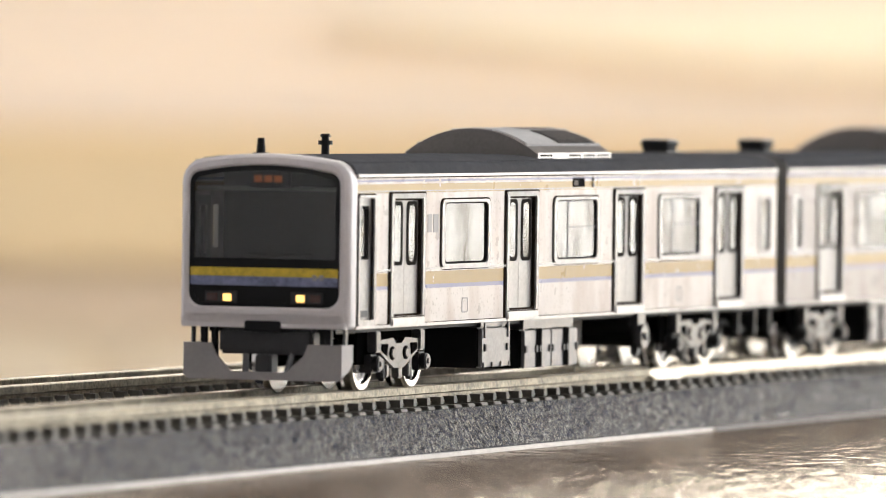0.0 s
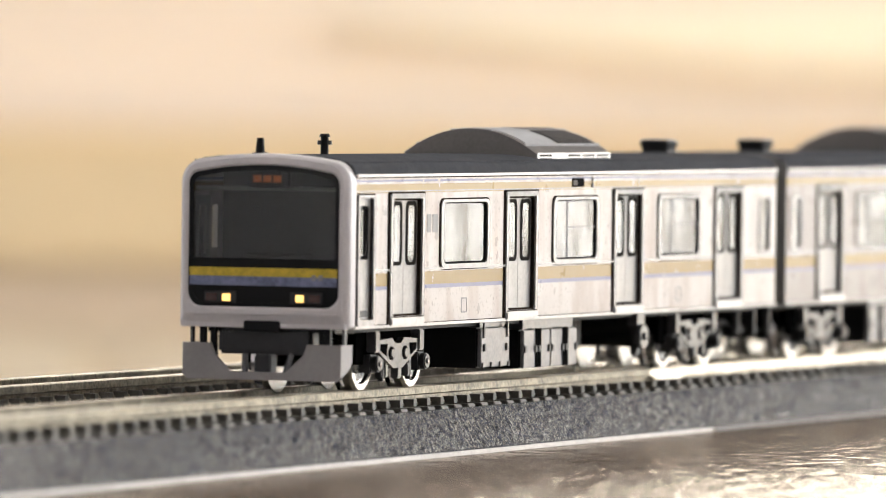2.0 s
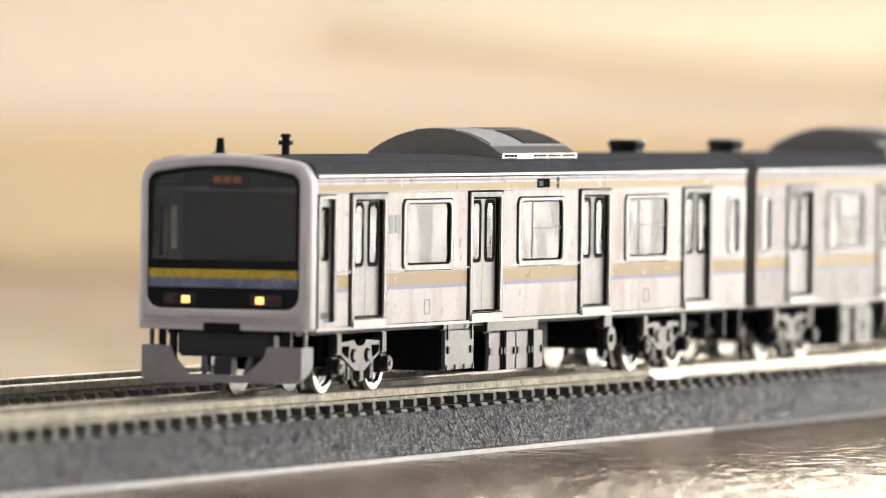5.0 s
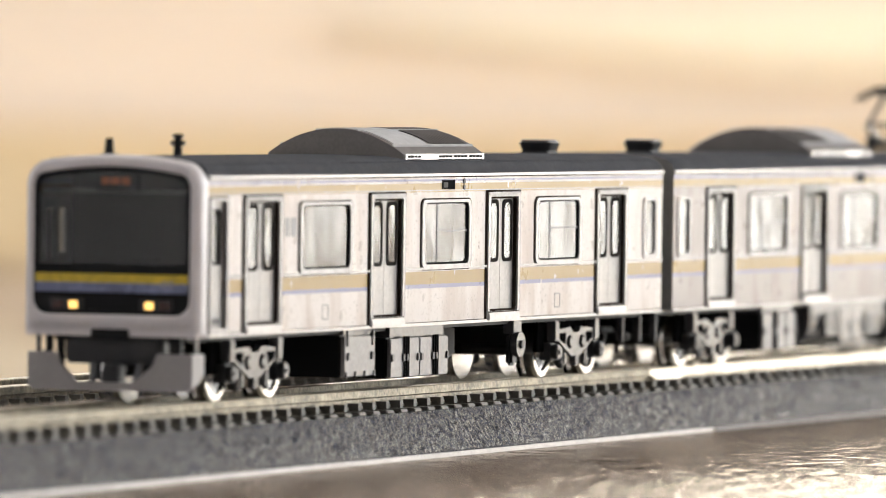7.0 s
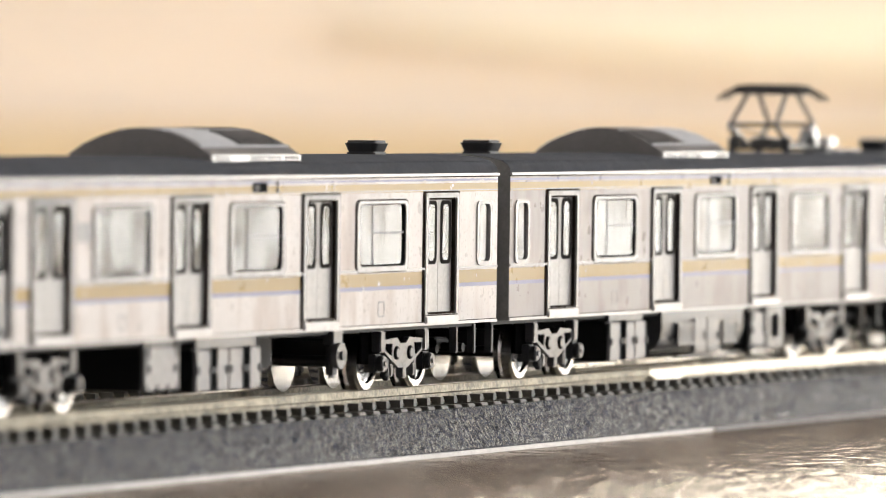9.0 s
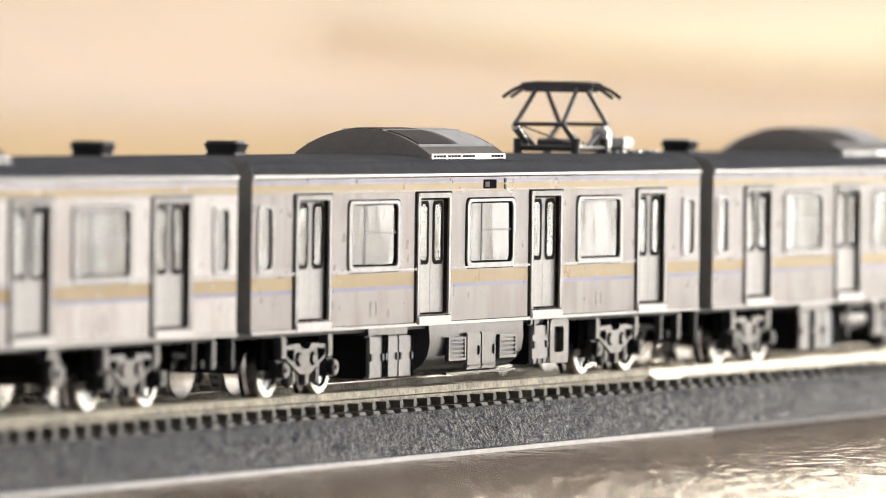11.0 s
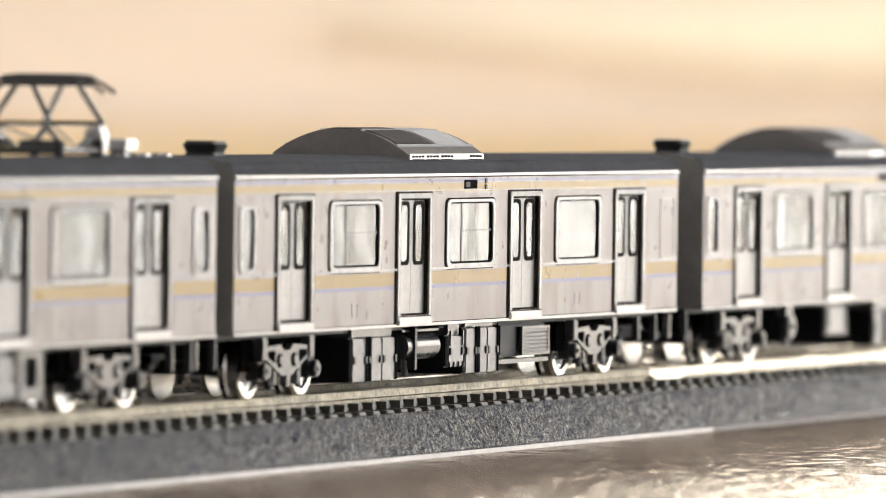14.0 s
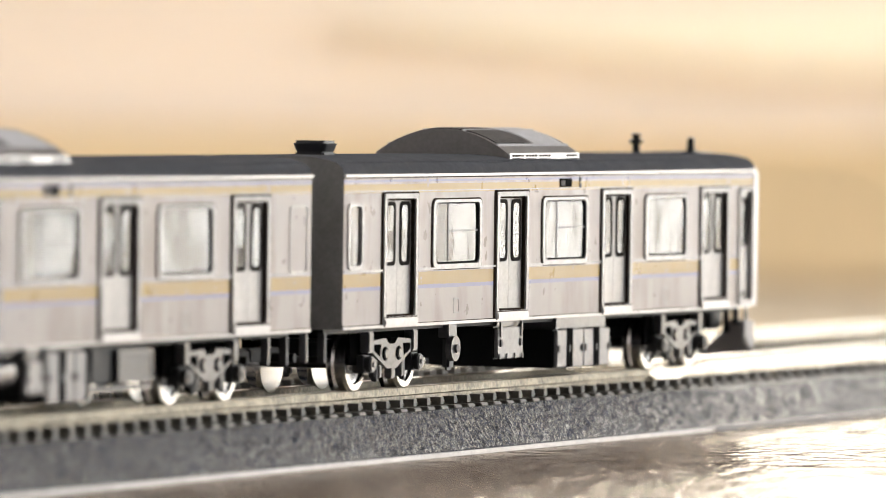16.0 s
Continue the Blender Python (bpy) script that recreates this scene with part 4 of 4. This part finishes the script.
        for z in (20.95, 21.6):
            part("side_lamp", tube(B(), (flip * (square + 4.5 * flip), -HW - 0.1, z), (flip * (square + 4.5 * flip), -HW, z), 0.28, seg=10), DULL, side)
    if has_cab:
        for dx, w in ((0.0, 1.2), (1.6, 1.5)):
            part("mark", box(B(), doors[0] + 5.7 + dx, doors[0] + 5.7 + dx + w, -HW - 0.03, -HW + 0.05, 16.3, 18.2, 0.02), LOGO, sides[0], "plain grey printed mark")
    # roof
    rl = roof_line()
    bm = prism(B(), rl, xs - (0.1 if has_cab else 0.0), x1)
    rf = part("roof", bm, ROOF, car, "dark grey plastic roof", True)
    for s in (-1, 1):
        y0, y1 = sorted((s * (HW - 1.05), s * (HW - 0.8)))
        part("roof_seam", box(B(), xs, x1, y0, y1, 23.55, 23.72), ROOF, rf)
    # ends, floor and inside
    for xe, closed in ((x0, not has_cab), (x1, True)):
        if closed:
            a, b = (xe - 0.02, xe + 0.6) if xe < 0 else (xe - 0.6, xe + 0.02)
            pts = [(-HW + 0.02, Z0 + 0.02), *[(y * 0.998, z - 0.02) for y, z in rl[::-1]], (HW - 0.02, Z0 + 0.02)]
            ew = part("end_wall", prism(B(), pts, a, b), END, car, "dark grey car end")
            a, b = (xe - 1.5, xe) if xe < 0 else (xe, xe + 1.5)
            part("gangway", box(B(), a, b, -3.2, 3.2, 7.4, 21.2, 0.3), DULL, ew, "dark gangway bellows")
            c = part("coupling", box(B(), *((xe - 4.2, xe + 4) if xe < 0 else (xe - 4, xe + 4.2)), -1.0, 1.0, 3.2, 4.6, 0.2), BLACK, car)
            part("coupling_bar", tube(B(), (xe * 0.97, -3.4, 3.6), (xe * 0.97, 3.4, 3.6), 0.5, seg=10), BLACK, c)
            for y in (-6.8, -4.8, 4.8, 6.8):
                part("jumper_pipe", box(B(), *((xe + 0.4, xe + 1.1) if xe < 0 else (xe - 1.1, xe - 0.4)), y - 0.4, y + 0.4, 3.2, 6.4, 0.1), DULL if abs(y) > 6 else GEAR, c)
    part("floor_pan", box(B(), xs + 0.5, x1 - 0.5, -7.0, 7.0, 6.1, 7.6), BLACK, car, "black underframe")
    part("inner_ceiling", box(B(), xs + 0.6, x1 - 0.7, -8.6, 8.6, 20.6, 21.0), INSIDE, car)
    for s in (-1, 1):
        for i, w in enumerate(wins):
            y0, y1 = sorted((s * 5.2, s * 8.3))
            bench = part("bench", box(B(), w - 11, w + 11, y0, y1, 7.6, 10.4, 0.2), SEAT, car)
            y0, y1 = sorted((s * 7.7, s * 8.4))
            part("bench_back", box(B(), w - 11, w + 11, y0, y1, 10.4, 13.0, 0.2), SEAT, bench)
    for x in (-0.345 * length, 0.345 * length):
        bogie(car, x)
        part("contact_strip", box(B(), x - 8, x + 8, -3, 3, 6.42, 6.62), COPPER, car)
    air_unit(car, *ac, has_cab)
    if vent_x is not None:
        vent(car, vent_x)
    under(car)
    if has_cab:
        cab(car, x0)
    if panto is not None:
        pantograph(car, panto)
    return car


def disc_brake(car, x, s=-1):
    """A handbrake wheel on its plate, on the side s."""
    y0, y1 = sorted((s * 6.4, s * 7.6))
    d = part("handbrake", box(B(), x - 1.3, x + 1.2, y0, y1, 5.0, 6.6, 0.1), GEAR, car, "handbrake wheel on a bracket")
    y0, y1 = sorted((s * 6.6, s * 7.4))
    part("brake_plate", box(B(), x - 1.2, x + 0.6, y0, y1, 1.6, 5.1, 0.3), DULL, d)
    part("brake_wheel", tube(B(), (x, s * 7.3, 3.9), (x, s * 8.0, 3.9), 1.35, seg=24), GEAR, d)
    part("brake_hub", tube(B(), (x, s * 7.9, 3.9), (x, s * 8.25, 3.9), 0.45, seg=14), DULL, d)


def under_cab(car):
    cabinet(car, -24.2, -15.5, 1.6, 5.9, 1, "grey equipment cabinet with a black end")
    cabinet(car, -11.4, 5.2, 1.2, 5.4, 4, "grey cabinet with ribbed doors and dark latches")
    disc_brake(car, 26.0)
    b = part("far_tank", box(B(), 8.0, 22.0, -2.0, 7.4, 2.6, 5.9, 0.3), BLACK, car)


def under_cab_rear(car):
    cabinet(car, 8.1, 15.9, 2.4, 5.9, 1, "blue-grey equipment cabinet")
    cabinet(car, -18.9, -2.2, 1.0, 5.2, 4, "grey cabinet with ribbed doors and dark latches")
    disc_brake(car, 28.8, 1)


def under_motor(car):
    cabinet(car, -30.3, -18.1, 1.3, 5.7, 3, "grey cabinet with ribbed doors and dark latches")
    pts = [(-7.4, 6.5), (-7.5, 4.6), (-7.3, 3.4), (-6.7, 2.4), (-5.6, 1.6), (-4.0, 1.3), (4.0, 1.3), (5.6, 1.6), (6.7, 2.4), (7.3, 3.4), (7.5, 4.6), (7.4, 6.5)]
    h = part("motor_housing", prism(B(), pts, -12.6, 15.0), GEAR_DARK, car, "dark grey curved motor housing", True)
    louvre(h, -8.2, -3.2, 2.6, 5.1), louvre(h, 6.8, 11.8, 2.6, 5.1)
    for a, b in ((-2.9, 1.2), (1.4, 5.6)):
        d = part("housing_door", box(B(), a, b, -7.95, -7.5, 1.6, 5.5, 0.12), GEAR, h)
        part("latch", box(B(), (a + b) / 2 + 1.2, (a + b) / 2 + 1.8, -8.1, -7.9, 3.1, 4.1, 0.05), DULL, d)
        part("hinge", box(B(), a + 0.3, b - 0.3, -8.05, -7.9, 1.9, 2.1), DULL, d)
    part("lower_rail", box(B(), -8.5, 12.0, -7.8, -7.3, 1.15, 1.4, 0.05), GEAR, h)
    cabinet(car, 16.9, 22.0, 1.6, 5.9, 1, "narrow grey equipment cabinet")
    g = part("guard_frame", ring(B(), rounded(22.2, 27.8, 1.6, 6.4, 0.5), rounded(23.4, 26.4, 2.8, 5.6, 0.5), -7.9, -6.9), GEAR, car, "grey open guard frame")
    part("guard_drum", tube(B(), (25.4, -7.2, 4.2), (25.4, -5.0, 4.2), 1.7, seg=20), DULL, g)
    part("far_tank", box(B(), -4.0, 22.0, -3.0, 7.0, 2.4, 5.9, 0.3), BLACK, car)


def under_trailer(car):
    cabinet(car, -29.0, -16.7, 1.0, 5.6, 3, "grey cabinet with ribbed doors and dark latches")
    cy = part("air_tank", tube(B(), (-12.6, -6.0, 4.3), (-3.4, -6.0, 4.3), 1.45, seg=24), GEAR, car, "grey cylindrical air tank", True)
    part("tank_strap", box(B(), -11.2, -10.4, -7.6, -5.0, 1.9, 6.4, 0.1), DULL, cy)
    part("tank_bracket", box(B(), -13.4, -2.8, -7.0, 6.8, 5.85, 6.6), GEAR, cy)
    part("drain_valve", tube(B(), (-11.0, -6.4, 1.2), (-11.0, -6.4, 2.9), 0.4, seg=10), GEAR, cy)
    cabinet(car, -1.9, 2.6, 1.9, 5.3, 1, "small grey equipment box")
    cabinet(car, 3.1, 12.7, 1.1, 6.0, 3, "grey control cabinet with hinged doors")
    rb = part("resistor_box", box(B(), 14.0, 28.0, -7.4, 7.4, 2.6, 6.3, 0.3), BLACK, car, "black resistor box with a louvred grille")
    louvre(rb, 19.5, 27.8, 2.7, 5.8)
    part("resistor_tray", box(B(), 12.9, 28.2, -7.7, -6.0, 1.9, 2.35, 0.08), GEAR, rb)


GEAR_DARK = mat("grey_housing", (0.09, 0.092, 0.098), 0.25, 0.15, 0.15, 500, 0.03)

CARS = [
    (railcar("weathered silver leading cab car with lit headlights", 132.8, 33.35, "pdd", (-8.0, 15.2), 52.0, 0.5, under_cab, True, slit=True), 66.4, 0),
    (railcar("weathered silver motor car with a raised pantograph", 131.8, 33.25, "ddp", (-13.6, 8.5), -50.5, -0.4, under_motor, False, panto=45.8), 202.4, 0),
    (railcar("weathered silver motor car with a flaking ochre band", 128.9, 32.45, "ddp", (-13.8, 8.0), -50.0, -0.1, under_trailer, False, end_b=False), 337.3, 0),
    (railcar("weathered silver rear cab car", 128.4, 32.35, "pdd", (-8.5, 13.1), 49.2, 0.0, under_cab_rear, True), 474.6, 180),
]

# seconds, and how far the train has rolled since the start
ROLLED = [(0.0, 0.0), (1.5, 0.0), (2.0, 0.21), (2.5, 0.89), (3.0, 1.70), (3.5, 3.24), (4.0, 5.19), (4.5, 7.62), (5.0, 10.81), (5.5, 15.03), (6.0, 20.54),
          (6.5, 27.87), (7.0, 39.00), (7.5, 50.70), (8.0, 62.47), (8.5, 75.52), (9.0, 90.42), (9.5, 106.85), (10.0, 124.45), (10.5, 142.89), (11.0, 162.00),
          (11.5, 181.36), (12.0, 203.31), (12.5, 226.71), (13.0, 247.14), (13.5, 273.22), (14.0, 302.84), (14.5, 328.85), (15.0, 355.89), (15.5, 383.51), (16.0, 411.70)]


def rolled(t):
    """The way rolled at t, smooth between the rows."""
    n = len(ROLLED)
    i = max(0, min(n - 2, next((k for k in range(n - 1) if t <= ROLLED[k + 1][0]), n - 2)))

    def slope(k):
        a, b = max(0, k - 1), min(n - 1, k + 1)
        return (ROLLED[b][1] - ROLLED[a][1]) / (ROLLED[b][0] - ROLLED[a][0])
    (ta, sa), (tb, sb) = ROLLED[i], ROLLED[i + 1]
    h = tb - ta
    u = (t - ta) / h
    va, vb = slope(i), slope(i + 1)
    if sb - sa < 0.001:
        return sa
    if i == 1:
        va = 0.0
    return (2 * u ** 3 - 3 * u * u + 1) * sa + (u ** 3 - 2 * u * u + u) * h * va + (3 * u * u - 2 * u ** 3) * sb + (u ** 3 - u * u) * h * vb


def motions():
    times = [i / 10 for i in range(161)]
    for car, x, rz in CARS:
        walk(car, [(t, move(x - rolled(t), 0, RAIL, rz)) for t in times])
    # the wheels roll without slipping
    turns = [0.0]
    for f in range(1, 481):
        if abs(rolled(f / 30) - rolled(turns[-1])) > 3.4 or f % 15 == 0:
            turns.append(f / 30)
    flipped = {car.name for car, x, rz in CARS if rz}
    for ws, x in WHEELSETS:
        sign = 1 if ws.parent.name in flipped else -1
        walk(ws, [(t, move(x, 0, WHEEL_R) @ pose(0, 0, 0, 0, sign * math.degrees(rolled(t) / WHEEL_R), 0)) for t in turns])


motions()
